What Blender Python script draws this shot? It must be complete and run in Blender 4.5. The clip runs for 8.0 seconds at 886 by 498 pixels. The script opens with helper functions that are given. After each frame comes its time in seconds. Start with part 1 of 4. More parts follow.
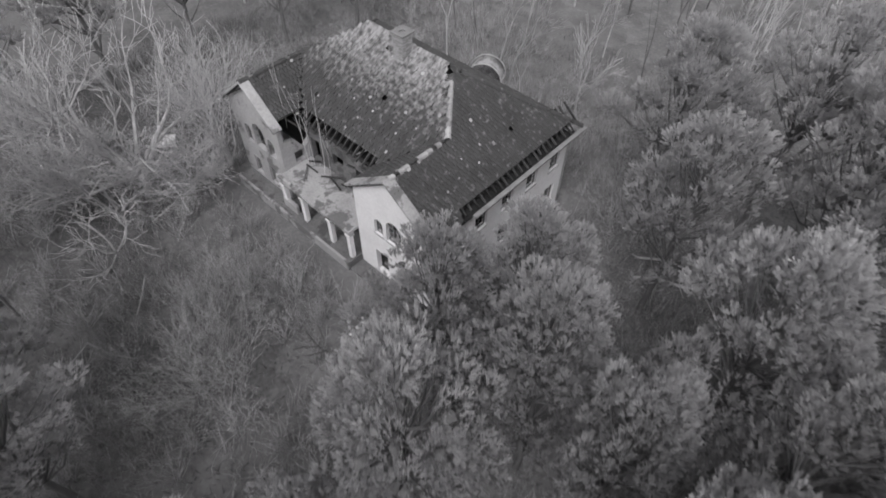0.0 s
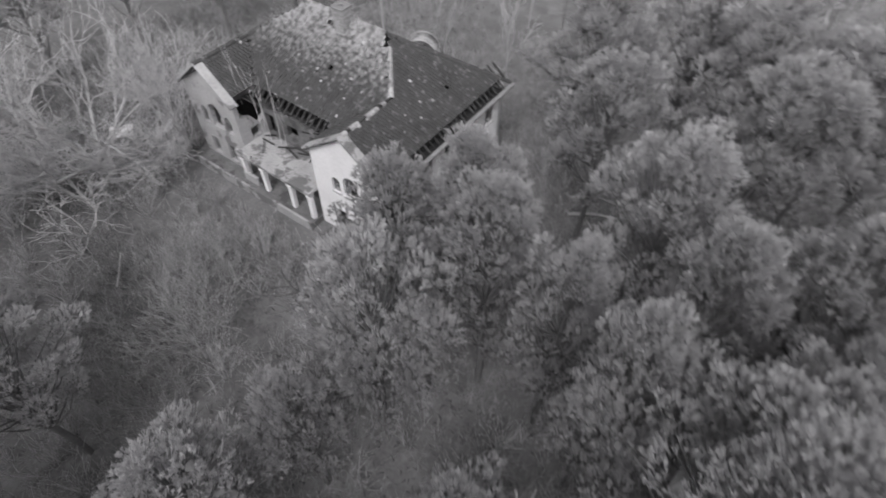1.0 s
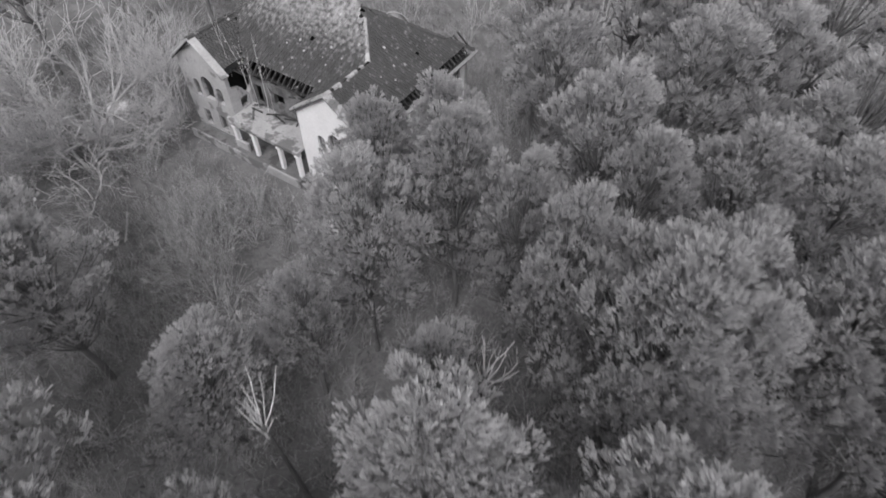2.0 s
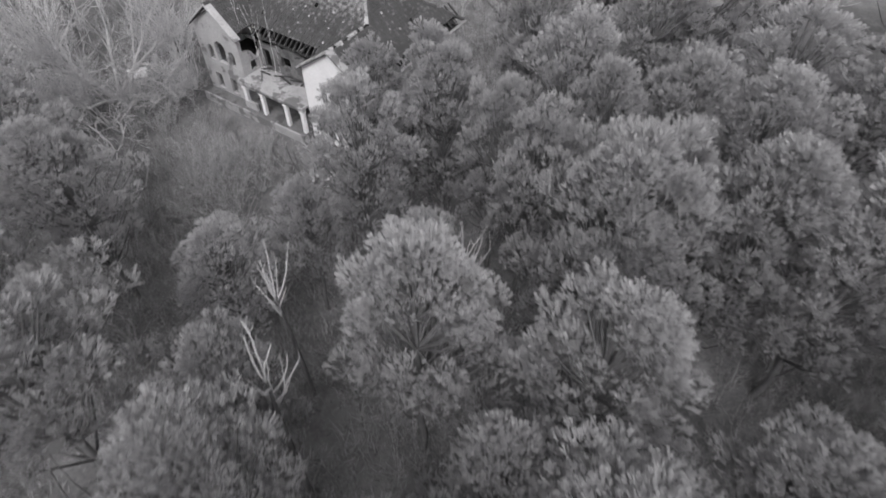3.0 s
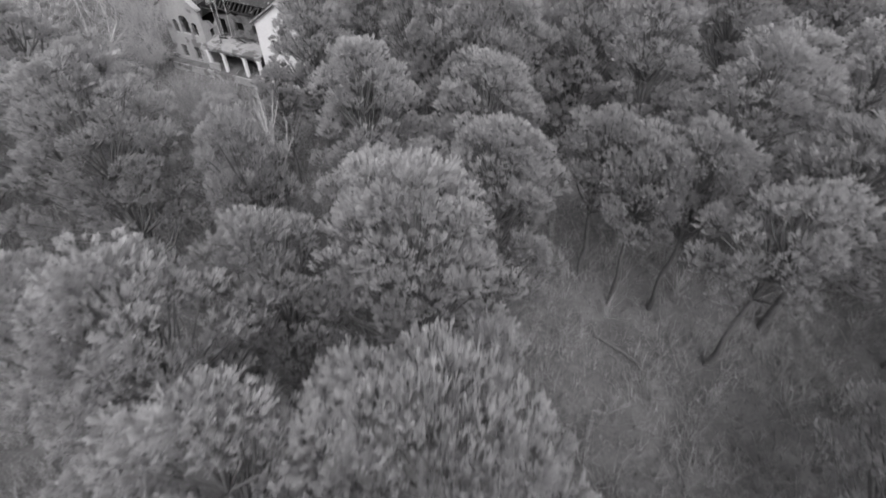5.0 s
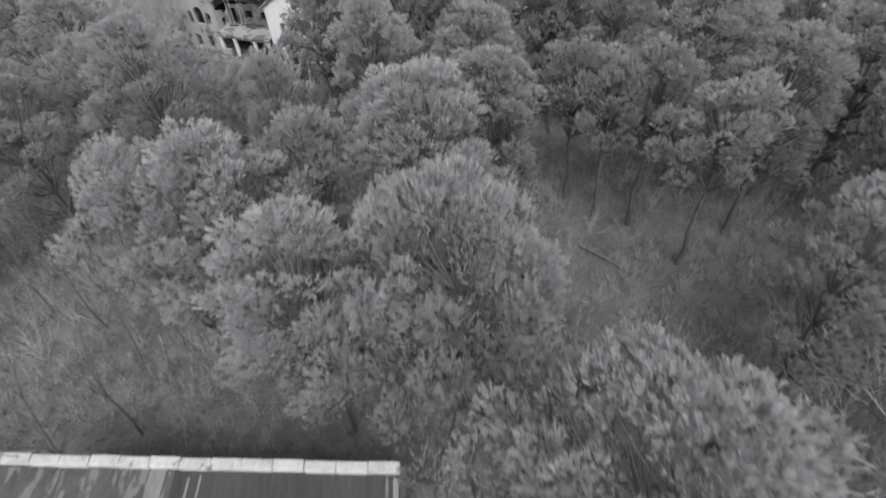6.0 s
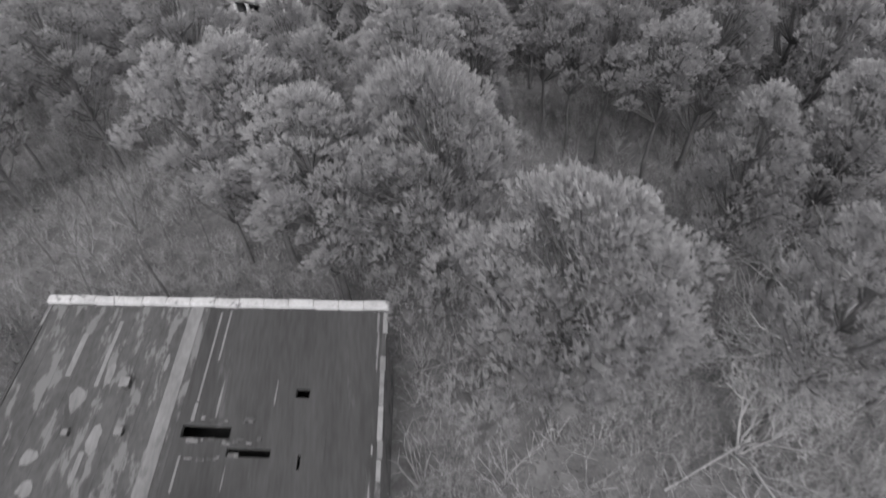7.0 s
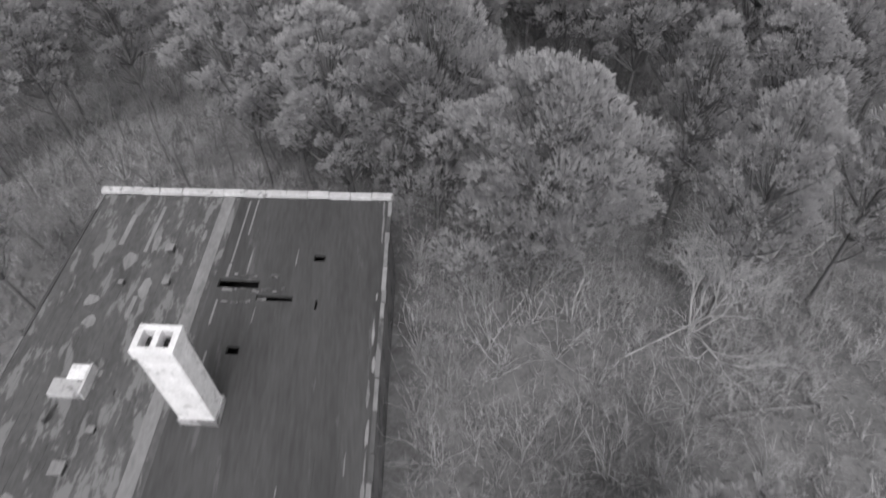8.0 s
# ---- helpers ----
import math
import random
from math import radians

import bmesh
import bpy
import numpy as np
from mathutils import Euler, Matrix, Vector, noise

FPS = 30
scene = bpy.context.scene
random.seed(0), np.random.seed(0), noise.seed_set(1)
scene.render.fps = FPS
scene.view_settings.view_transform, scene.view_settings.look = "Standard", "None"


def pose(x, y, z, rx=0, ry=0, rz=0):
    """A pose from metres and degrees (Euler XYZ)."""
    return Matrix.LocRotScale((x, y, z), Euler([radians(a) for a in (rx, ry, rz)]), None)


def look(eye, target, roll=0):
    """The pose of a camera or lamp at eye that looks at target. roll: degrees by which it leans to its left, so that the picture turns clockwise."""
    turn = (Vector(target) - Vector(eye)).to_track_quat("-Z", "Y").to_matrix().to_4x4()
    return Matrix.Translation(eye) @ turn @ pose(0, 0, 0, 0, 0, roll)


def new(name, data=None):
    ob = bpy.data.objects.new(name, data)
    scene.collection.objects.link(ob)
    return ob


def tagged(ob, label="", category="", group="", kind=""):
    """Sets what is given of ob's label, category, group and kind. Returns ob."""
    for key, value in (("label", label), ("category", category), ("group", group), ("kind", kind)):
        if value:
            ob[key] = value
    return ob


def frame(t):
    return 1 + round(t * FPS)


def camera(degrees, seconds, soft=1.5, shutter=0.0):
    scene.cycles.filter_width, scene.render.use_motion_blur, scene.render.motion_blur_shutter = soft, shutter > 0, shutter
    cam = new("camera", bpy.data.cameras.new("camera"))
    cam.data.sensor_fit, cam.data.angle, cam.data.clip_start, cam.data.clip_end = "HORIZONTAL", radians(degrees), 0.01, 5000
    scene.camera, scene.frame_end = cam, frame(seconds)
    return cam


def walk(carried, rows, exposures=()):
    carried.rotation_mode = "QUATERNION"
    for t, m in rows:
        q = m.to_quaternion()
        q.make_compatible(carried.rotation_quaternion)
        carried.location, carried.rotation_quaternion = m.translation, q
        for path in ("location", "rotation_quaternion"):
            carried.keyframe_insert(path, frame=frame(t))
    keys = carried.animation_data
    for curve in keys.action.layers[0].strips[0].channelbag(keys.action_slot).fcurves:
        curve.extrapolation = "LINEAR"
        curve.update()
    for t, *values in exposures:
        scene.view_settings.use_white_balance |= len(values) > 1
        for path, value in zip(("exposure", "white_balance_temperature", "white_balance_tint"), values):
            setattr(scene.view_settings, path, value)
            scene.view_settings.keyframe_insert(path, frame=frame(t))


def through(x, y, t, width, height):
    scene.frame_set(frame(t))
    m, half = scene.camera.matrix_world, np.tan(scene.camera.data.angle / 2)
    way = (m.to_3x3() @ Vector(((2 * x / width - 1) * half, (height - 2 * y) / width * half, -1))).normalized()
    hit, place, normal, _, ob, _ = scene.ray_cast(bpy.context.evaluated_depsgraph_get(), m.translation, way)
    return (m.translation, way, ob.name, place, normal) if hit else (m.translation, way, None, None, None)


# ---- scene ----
cam = camera(75.0, 8.0, soft=1.75, shutter=0.5)
# seconds, place in metres, yaw to the left of +y, pitch up, roll
PATH = [
    (0, 19.41, -14.49, 30.32, 42.14, -50.00, 0.89),
    (0.5, 21.20, -16.38, 30.83, 41.12, -49.98, 1.00),
    (0.7, 21.86, -17.15, 30.98, 39.62, -49.98, 0.87),
    (0.85, 22.36, -17.73, 31.07, 37.79, -49.99, 0.70),
    (1, 22.87, -18.32, 31.17, 35.57, -50.00, 0.50),
    (1.2, 23.54, -19.28, 31.45, 33.73, -50.05, 0.45),
    (1.5, 24.60, -20.79, 31.88, 32.40, -50.10, 0.50),
    (3, 30.57, -28.53, 32.45, 31.98, -49.20, 1.16),
    (3.5, 33.10, -31.84, 32.52, 30.46, -48.49, 0.97),
    (4, 35.63, -35.81, 32.65, 27.82, -47.50, 0.60),
    (4.5, 38.22, -40.10, 32.90, 25.80, -46.85, 0.00),
    (6, 43.00, -52.20, 33.50, 24.90, -45.90, -4.90),
    (6.5, 44.97, -56.20, 34.10, 24.30, -46.20, -4.50),
    (7, 46.99, -59.90, 34.10, 24.60, -46.40, -3.70),
    (7.5, 48.90, -63.70, 33.80, 24.40, -46.00, -3.00),
    (8, 50.50, -67.60, 33.20, 24.80, -45.40, -2.70),
]
walk(cam, [(t, pose(x, y, z, 90 + pitch, 0, yaw) @ pose(0, 0, 0, 0, 0, roll)) for t, x, y, z, yaw, pitch, roll in PATH], exposures=((0.0, 1.12), (1.5, 1.37), (4.5, 1.39), (8.0, 1.2)))

# ---- light: an even overcast sky, seen in black and white ----
world = bpy.data.worlds.new("overcast")
scene.world = world
world.use_nodes = True
wn, wl = world.node_tree.nodes, world.node_tree.links
wn.clear()
w_out = wn.new("ShaderNodeOutputWorld")
w_bg = wn.new("ShaderNodeBackground")
w_bw = wn.new("ShaderNodeRGBToBW")
w_sky = wn.new("ShaderNodeTexSky")
w_sky.sky_type = "NISHITA"
w_sky.sun_disc = False
w_sky.sun_elevation = radians(48)
w_sky.sun_rotation = radians(140)
w_bg.inputs["Strength"].default_value = 0.135
wl.new(w_sky.outputs["Color"], w_bw.inputs["Color"])
wl.new(w_bw.outputs["Val"], w_bg.inputs["Color"])
wl.new(w_bg.outputs["Background"], w_out.inputs["Surface"])

sun_data = bpy.data.lights.new("sun", "SUN")
sun_data.energy = 0.85
sun_data.angle = radians(25)
sun_data.color = (1.0, 0.985, 0.99)
sun = new("sun", sun_data)
sun.matrix_world = look((20, -60, 60), (4, -20, 0))

# ---- materials: the film has hardly any colour, so all tones are near grey ----
TINT = (1.005, 0.99, 1.02)


def grey(v):
    return (min(1, v * TINT[0]), min(1, v * TINT[1]), min(1, v * TINT[2]), 1.0)


def nodes_of(m):
    m.use_nodes = True
    return m.node_tree.nodes, m.node_tree.links


def surface(name, low, high, scale=2.0, fine=14.0, rough=0.85, bump=0.3, island=0.0, obj_random=0.0, spec=0.25, stretch=(1, 1, 1), spots=0.0, spot_tone=0.5, spot_scale=3.0, spot_edge=0.62, spin=0.0):
    """Grey noise at two scales with fine relief; spots adds pale or dark blotches with their own outline."""
    m = bpy.data.materials.new(name)
    n, l = nodes_of(m)
    b = n["Principled BSDF"]
    b.inputs["Roughness"].default_value = rough
    b.inputs["Specular IOR Level"].default_value = spec
    co = n.new("ShaderNodeTexCoord")
    mp = n.new("ShaderNodeMapping")
    mp.vector_type = "TEXTURE"
    mp.inputs["Scale"].default_value = [1 / q for q in stretch]
    mp.inputs["Rotation"].default_value = (0, 0, radians(spin))
    l.new(co.outputs["Object"], mp.inputs["Vector"])
    a = n.new("ShaderNodeTexNoise")
    a.inputs["Scale"].default_value, a.inputs["Detail"].default_value = scale, 5
    c = n.new("ShaderNodeTexNoise")
    c.inputs["Scale"].default_value, c.inputs["Detail"].default_value = fine, 3
    l.new(mp.outputs["Vector"], a.inputs["Vector"])
    l.new(mp.outputs["Vector"], c.inputs["Vector"])
    mixv = n.new("ShaderNodeMath")
    mixv.operation = "MULTIPLY_ADD"
    l.new(c.outputs["Fac"], mixv.inputs[0])
    mixv.inputs[1].default_value = 0.45
    half = n.new("ShaderNodeMath")
    half.operation = "MULTIPLY"
    half.inputs[1].default_value = 0.55
    l.new(a.outputs["Fac"], half.inputs[0])
    l.new(half.outputs[0], mixv.inputs[2])
    val = mixv.outputs[0]
    if island:
        g = n.new("ShaderNodeNewGeometry")
        k = n.new("ShaderNodeMath")
        k.operation = "MULTIPLY_ADD"
        k.inputs[1].default_value = island
        l.new(g.outputs["Random Per Island"], k.inputs[0])
        l.new(val, k.inputs[2])
        k2 = n.new("ShaderNodeMath")
        k2.operation = "SUBTRACT"
        k2.inputs[1].default_value = island / 2
        l.new(k.outputs[0], k2.inputs[0])
        val = k2.outputs[0]
    if obj_random:
        g = n.new("ShaderNodeObjectInfo")
        k = n.new("ShaderNodeMath")
        k.operation = "MULTIPLY_ADD"
        k.inputs[1].default_value = obj_random
        l.new(g.outputs["Random"], k.inputs[0])
        l.new(val, k.inputs[2])
        k2 = n.new("ShaderNodeMath")
        k2.operation = "SUBTRACT"
        k2.inputs[1].default_value = obj_random / 2
        l.new(k.outputs[0], k2.inputs[0])
        val = k2.outputs[0]
    ramp = n.new("ShaderNodeValToRGB")
    ramp.color_ramp.elements[0].position, ramp.color_ramp.elements[1].position = 0.32, 0.68
    ramp.color_ramp.elements[0].color, ramp.color_ramp.elements[1].color = grey(low), grey(high)
    l.new(val, ramp.inputs["Fac"])
    colour = ramp.outputs["Color"]
    if spots:
        s = n.new("ShaderNodeTexNoise")
        s.inputs["Scale"].default_value, s.inputs["Detail"].default_value, s.inputs["Roughness"].default_value = spot_scale, 6, 0.65
        l.new(mp.outputs["Vector"], s.inputs["Vector"])
        r2 = n.new("ShaderNodeValToRGB")
        r2.color_ramp.elements[0].position, r2.color_ramp.elements[1].position = spot_edge, spot_edge + 0.05
        l.new(s.outputs["Fac"], r2.inputs["Fac"])
        k = n.new("ShaderNodeMath")
        k.operation = "MULTIPLY"
        k.inputs[1].default_value = spots
        l.new(r2.outputs["Color"], k.inputs[0])
        mx = n.new("ShaderNodeMix")
        mx.data_type = "RGBA"
        l.new(k.outputs[0], mx.inputs["Factor"])
        l.new(colour, mx.inputs["A"])
        mx.inputs["B"].default_value = grey(spot_tone)
        colour = mx.outputs["Result"]
    l.new(colour, b.inputs["Base Color"])
    if bump:
        bp = n.new("ShaderNodeBump")
        bp.inputs["Strength"].default_value, bp.inputs["Distance"].default_value = bump, 0.03
        l.new(mixv.outputs[0], bp.inputs["Height"])
        l.new(bp.outputs["Normal"], b.inputs["Normal"])
    return m


def leafy(name, low, high, through=0.48):
    """Needles and twig haze: diffuse with some light passing through."""
    m = surface(name, low, high, scale=0.9, fine=6.0, rough=0.75, bump=0.0, island=0.2, obj_random=0.16, spec=0.15)
    n, l = m.node_tree.nodes, m.node_tree.links
    b = n["Principled BSDF"]
    tr = n.new("ShaderNodeBsdfTranslucent")
    mx = n.new("ShaderNodeMixShader")
    mx.inputs["Fac"].default_value = through
    link = b.inputs["Base Color"].links[0]
    l.new(link.from_socket, tr.inputs["Color"])
    l.new(b.outputs["BSDF"], mx.inputs[1])
    l.new(tr.outputs["BSDF"], mx.inputs[2])
    l.new(mx.outputs["Shader"], n["Material Output"].inputs["Surface"])
    return m


M_GROUND = surface("forest_floor", 0.09, 0.2, scale=0.35, fine=5.0, rough=0.95, bump=0.8, spots=0.35, spot_tone=0.27, spot_scale=0.5, spot_edge=0.55)
M_NEEDLE = leafy("pine_needles", 0.34, 0.51)
# darker than the needles: the crown's inner shade is put into this tone
M_INNER = leafy("shaded_inner_twigs", 0.17, 0.27)
M_BARK = surface("pine_bark", 0.09, 0.2, scale=3, fine=20, bump=0.6, stretch=(1, 1, 0.3))
M_PALEBARK = surface("pale_bark", 0.3, 0.55, scale=3, fine=20, bump=0.4, stretch=(1, 1, 0.3))
M_BIRCH = surface("birch_bark", 0.4, 0.72, scale=2, fine=12, bump=0.2, stretch=(1, 1, 3))
M_SHRUB = surface("shrub_bark", 0.32, 0.56, scale=3, fine=16, bump=0.3, obj_random=0.3)
M_BRUSH = surface("brush_twigs", 0.25, 0.46, scale=0.4, fine=4.0, bump=0.0, island=0.5)
M_LITTER = surface("litter", 0.09, 0.24, scale=1.0, fine=9.0, bump=0.0, island=0.8)
M_PLASTER = surface("stained_plaster", 0.30, 0.46, scale=0.6, fine=6, bump=0.25, spots=0.75, spot_tone=0.13, spot_scale=0.55, spot_edge=0.56)
M_PLASTER_CLEAN = surface("white_plaster", 0.7, 0.85, scale=0.5, fine=5, bump=0.15, spots=0.5, spot_tone=0.25, spot_scale=0.5, spot_edge=0.62)
M_CONCRETE = surface("wet_concrete", 0.28, 0.44, scale=0.8, fine=8, bump=0.2, spots=0.75, spot_tone=0.08, spot_scale=0.4, spot_edge=0.5)
# blotched plaster whose low base tone also carries shade
M_SHADED_GRIME = surface("shaded_grimy_plaster", 0.09, 0.2, scale=0.7, fine=7, bump=0.25, spots=0.6, spot_tone=0.05, spot_scale=0.6, spot_edge=0.54)
M_DARKWOOD = surface("rotten_wood", 0.03, 0.09, scale=2, fine=18, bump=0.4, obj_random=0.3)
M_GREYWOOD = surface("weathered_wood", 0.14, 0.3, scale=2, fine=18, bump=0.3, obj_random=0.3)
# near black: the darkness of unlit insides is put into the colour
M_DARK = surface("unlit_inside", 0.015, 0.035, scale=1, fine=6, bump=0.1)
M_BRICK = surface("old_brick", 0.18, 0.36, scale=2, fine=14, bump=0.4, obj_random=0.4)
M_WHITE = surface("white_coating", 0.55, 0.82, scale=1.5, fine=8, bump=0.3, spots=0.5, spot_tone=0.36, spot_scale=2.2, spot_edge=0.56)
M_FELT = surface("roofing_felt", 0.045, 0.08, scale=0.7, fine=6, bump=0.2, stretch=(1.0, 0.12, 1), spots=0.6, spot_tone=0.12, spot_scale=0.9, spot_edge=0.6, spin=28.3)
M_FELT_WORN = surface("worn_felt", 0.06, 0.11, scale=0.8, fine=6, bump=0.2, stretch=(1.0, 0.3, 1), spots=0.8, spot_tone=0.19, spot_scale=1.3, spot_edge=0.53, spin=28.3)
M_SEAM = surface("felt_seam", 0.15, 0.25, scale=0.8, fine=6, bump=0.2, stretch=(1, 0.3, 1), spots=0.5, spot_tone=0.11, spot_scale=1.2, spot_edge=0.58, spin=28.3)
M_FLASH = surface("zinc_flashing", 0.36, 0.62, scale=1.2, fine=8, rough=0.5, bump=0.1, spots=0.8, spot_tone=0.18, spot_scale=1.5, spot_edge=0.58)
M_ROOFDECK = surface("roof_boards", 0.03, 0.08, scale=2, fine=14, bump=0.3)


def tile_material(name, from_z, to_z):
    """Clay tiles: dark moss, with pale lichen in patches on the upper courses."""
    m = surface(name, 0.05, 0.085, scale=0.8, fine=9, bump=0.3, island=0.12, obj_random=0.12)
    n, l = m.node_tree.nodes, m.node_tree.links
    b = n["Principled BSDF"]
    old = b.inputs["Base Color"].links[0].from_socket
    g = n.new("ShaderNodeNewGeometry")
    sep = n.new("ShaderNodeSeparateXYZ")
    l.new(g.outputs["Position"], sep.inputs[0])
    z = n.new("ShaderNodeMapRange")
    z.inputs["From Min"].default_value, z.inputs["From Max"].default_value = from_z, to_z
    l.new(sep.outputs["Z"], z.inputs["Value"])
    ns = n.new("ShaderNodeTexNoise")
    ns.inputs["Scale"].default_value, ns.inputs["Detail"].default_value = 3.2, 8
    l.new(g.outputs["Position"], ns.inputs["Vector"])
    add = n.new("ShaderNodeMath")
    add.operation = "MULTIPLY_ADD"
    add.inputs[1].default_value = 0.34
    l.new(z.outputs["Result"], add.inputs[0])
    l.new(ns.outputs["Fac"], add.inputs[2])
    a2 = n.new("ShaderNodeMath")
    a2.operation = "MULTIPLY_ADD"
    a2.inputs[1].default_value = 0.14
    l.new(g.outputs["Random Per Island"], a2.inputs[0])
    l.new(add.outputs[0], a2.inputs[2])
    r = n.new("ShaderNodeValToRGB")
    r.color_ramp.elements[0].position, r.color_ramp.elements[1].position = 0.66, 1.0
    l.new(a2.outputs[0], r.inputs["Fac"])
    mx = n.new("ShaderNodeMix")
    mx.data_type = "RGBA"
    l.new(r.outputs["Color"], mx.inputs["Factor"])
    l.new(old, mx.inputs["A"])
    mx.inputs["B"].default_value = grey(0.3)
    l.new(mx.outputs["Result"], b.inputs["Base Color"])
    return m


M_TILE = tile_material("mossy_clay_tiles", 11.0, 13.4)
M_TILE_PALE = tile_material("lichened_clay_tiles", 8.7, 11.3)
M_LICHEN = surface("pale_tiles", 0.24, 0.46, scale=2, fine=12, bump=0.3, obj_random=0.4, island=0.4)


# ---- building helpers ----
def mesh_of(bm, name, mat, smooth=False):
    me = bpy.data.meshes.new(name)
    bm.to_mesh(me)
    bm.free()
    me.materials.append(mat)
    if smooth:
        for p in me.polygons:
            p.use_smooth = True
    return me


def part(name, bm, mat, parent, label="", smooth=False):
    ob = new(name, mesh_of(bm, name, mat, smooth))
    ob.parent = parent
    if label:
        ob["label"] = label
    return ob


def thing(name, label, category, group="", m=None, kind=""):
    ob = new(name)
    ob.empty_display_size = 0.3
    if m is not None:
        ob.matrix_world = m
    return tagged(ob, label, category, group, kind)


def raw(verts, faces, name, mat, smooth=False):
    me = bpy.data.meshes.new(name)
    me.from_pydata(verts, [], faces)
    me.materials.append(mat)
    if smooth:
        me.polygons.foreach_set("use_smooth", [True] * len(me.polygons))
    return me


def box(bm, x0, y0, z0, x1, y1, z1, m=None, bevel=0.0):
    g = bmesh.ops.create_cube(bm, size=1.0)
    vs = g["verts"]
    t = Matrix.Translation(((x0 + x1) / 2, (y0 + y1) / 2, (z0 + z1) / 2)) @ Matrix.Diagonal((x1 - x0, y1 - y0, z1 - z0, 1))
    bmesh.ops.transform(bm, matrix=(m @ t) if m is not None else t, verts=vs)
    if bevel:
        es = list({e for v in vs for e in v.link_edges})
        bmesh.ops.bevel(bm, geom=es, offset=bevel, segments=1, affect="EDGES")
    return bm


def beam(bm, a, b, w, h):
    """A squared timber from a to b."""
    a, b = Vector(a), Vector(b)
    d = b - a
    q = d.to_track_quat("X", "Z").to_matrix().to_4x4()
    return box(bm, 0, -w / 2, -h / 2, d.length, w / 2, h / 2, Matrix.Translation(a) @ q)


def inside(p, poly):
    x, y = p
    hit = False
    for (x0, y0), (x1, y1) in zip(poly, poly[1:] + poly[:1]):
        if (y0 > y) != (y1 > y) and x < (x1 - x0) * (y - y0) / (y1 - y0) + x0:
            hit = not hit
    return hit


def panel(outline, holes, thick, frame_m):
    """A wall: a flat outline with openings cut through, given a thickness. frame_m takes (u, v, depth) to the world."""
    from mathutils.geometry import delaunay_2d_cdt
    pts, edges = [], []
    for loop in [outline] + holes:
        k = len(pts)
        pts += [Vector(p) for p in loop]
        edges += [(k + i, k + (i + 1) % len(loop)) for i in range(len(loop))]
    vs, _, fs, _, _, _ = delaunay_2d_cdt(pts, edges, [], 0, 1e-5)
    keep = []
    for f in fs:
        c = sum((vs[i] for i in f), Vector((0, 0))) / len(f)
        if inside((c.x, c.y), outline) and not any(inside((c.x, c.y), h) for h in holes):
            keep.append(f)
    bm = bmesh.new()
    front = [bm.verts.new(frame_m @ Vector((v.x, v.y, 0))) for v in vs]
    back = [bm.verts.new(frame_m @ Vector((v.x, v.y, thick))) for v in vs]
    count = {}
    for f in keep:
        bm.faces.new([front[i] for i in f])
        bm.faces.new([back[i] for i in reversed(f)])
        for a, b in zip(f, list(f[1:]) + [f[0]]):
            count[(a, b)] = count.get((a, b), 0) + 1
    for a, b in list(count):
        if (b, a) not in count:
            bm.faces.new([front[b], front[a], back[a], back[b]])
    bmesh.ops.delete(bm, geom=[v for v in bm.verts if not v.link_faces], context="VERTS")
    bmesh.ops.recalc_face_normals(bm, faces=bm.faces)
    return bm


def rect(u0, v0, u1, v1):
    return [(u0, v0), (u1, v0), (u1, v1), (u0, v1)]


def arch(u0, v0, u1, v1, n=8):
    """An opening with a round head whose crown is at v1."""
    r, c = (u1 - u0) / 2, (u0 + u1) / 2
    return [(u0, v0), (u1, v0)] + [(c + r * math.cos(math.pi * i / n), v1 - r + r * math.sin(math.pi * i / n)) for i in range(n + 1)]


def tubes(segs, sides=4):
    """Tapered tubes as vertices and faces; each segment is (a, b, radius at a, radius at b)."""
    vs, fs = [], []
    for a, b, ra, rb in segs:
        d = (b - a)
        if d.length < 1e-5:
            continue
        d.normalize()
        u = d.orthogonal().normalized()
        w = d.cross(u)
        k = len(vs)
        for p, r in ((a, ra), (b, rb)):
            for i in range(sides):
                an = 2 * math.pi * i / sides
                vs.append(p + (u * math.cos(an) + w * math.sin(an)) * r)
        for i in range(sides):
            j = (i + 1) % sides
            fs.append((k + i, k + j, k + sides + j, k + sides + i))
    return vs, fs

# ---- ground: one sheet to the horizon ----
def ground_height(x, y):
    f = min(1.0, max(0.0, (-22 - y) / 24))
    rise = 3.6 * f * f * (3 - 2 * f)
    return rise + 0.25 * noise.noise(Vector((x * 0.07, y * 0.07, 0.3))) + 0.08 * noise.noise(Vector((x * 0.4, y * 0.4, 1.7)))


def level_near(x, y):
    """How far the ground may roll: flat round the buildings."""
    dx, dy = max(-14 - x, 0, x - 6), max(-2 - y, 0, y - 15)
    return min(1.0, math.hypot(dx, dy) / 6)


def build_ground():
    xs = [-900, -400, -200, -120] + [-90 + 1.5 * i for i in range(121)] + [120, 200, 400, 900]
    ys = [-900, -400, -200, -140] + [-110 + 1.5 * i for i in range(141)] + [130, 200, 400, 900]
    vs = [(x, y, ground_height(x, y) * level_near(x, y)) for y in ys for x in xs]
    w = len(xs)
    fs = [(j * w + i, j * w + i + 1, (j + 1) * w + i + 1, (j + 1) * w + i) for j in range(len(ys) - 1) for i in range(w - 1)]
    ob = new("ground", raw(vs, fs, "ground", M_GROUND, True))
    tagged(ob, "grey forest floor with dead grass and leaf litter", "ground", kind="structure")


build_ground()


def soil(x, y):
    return ground_height(x, y) * level_near(x, y)


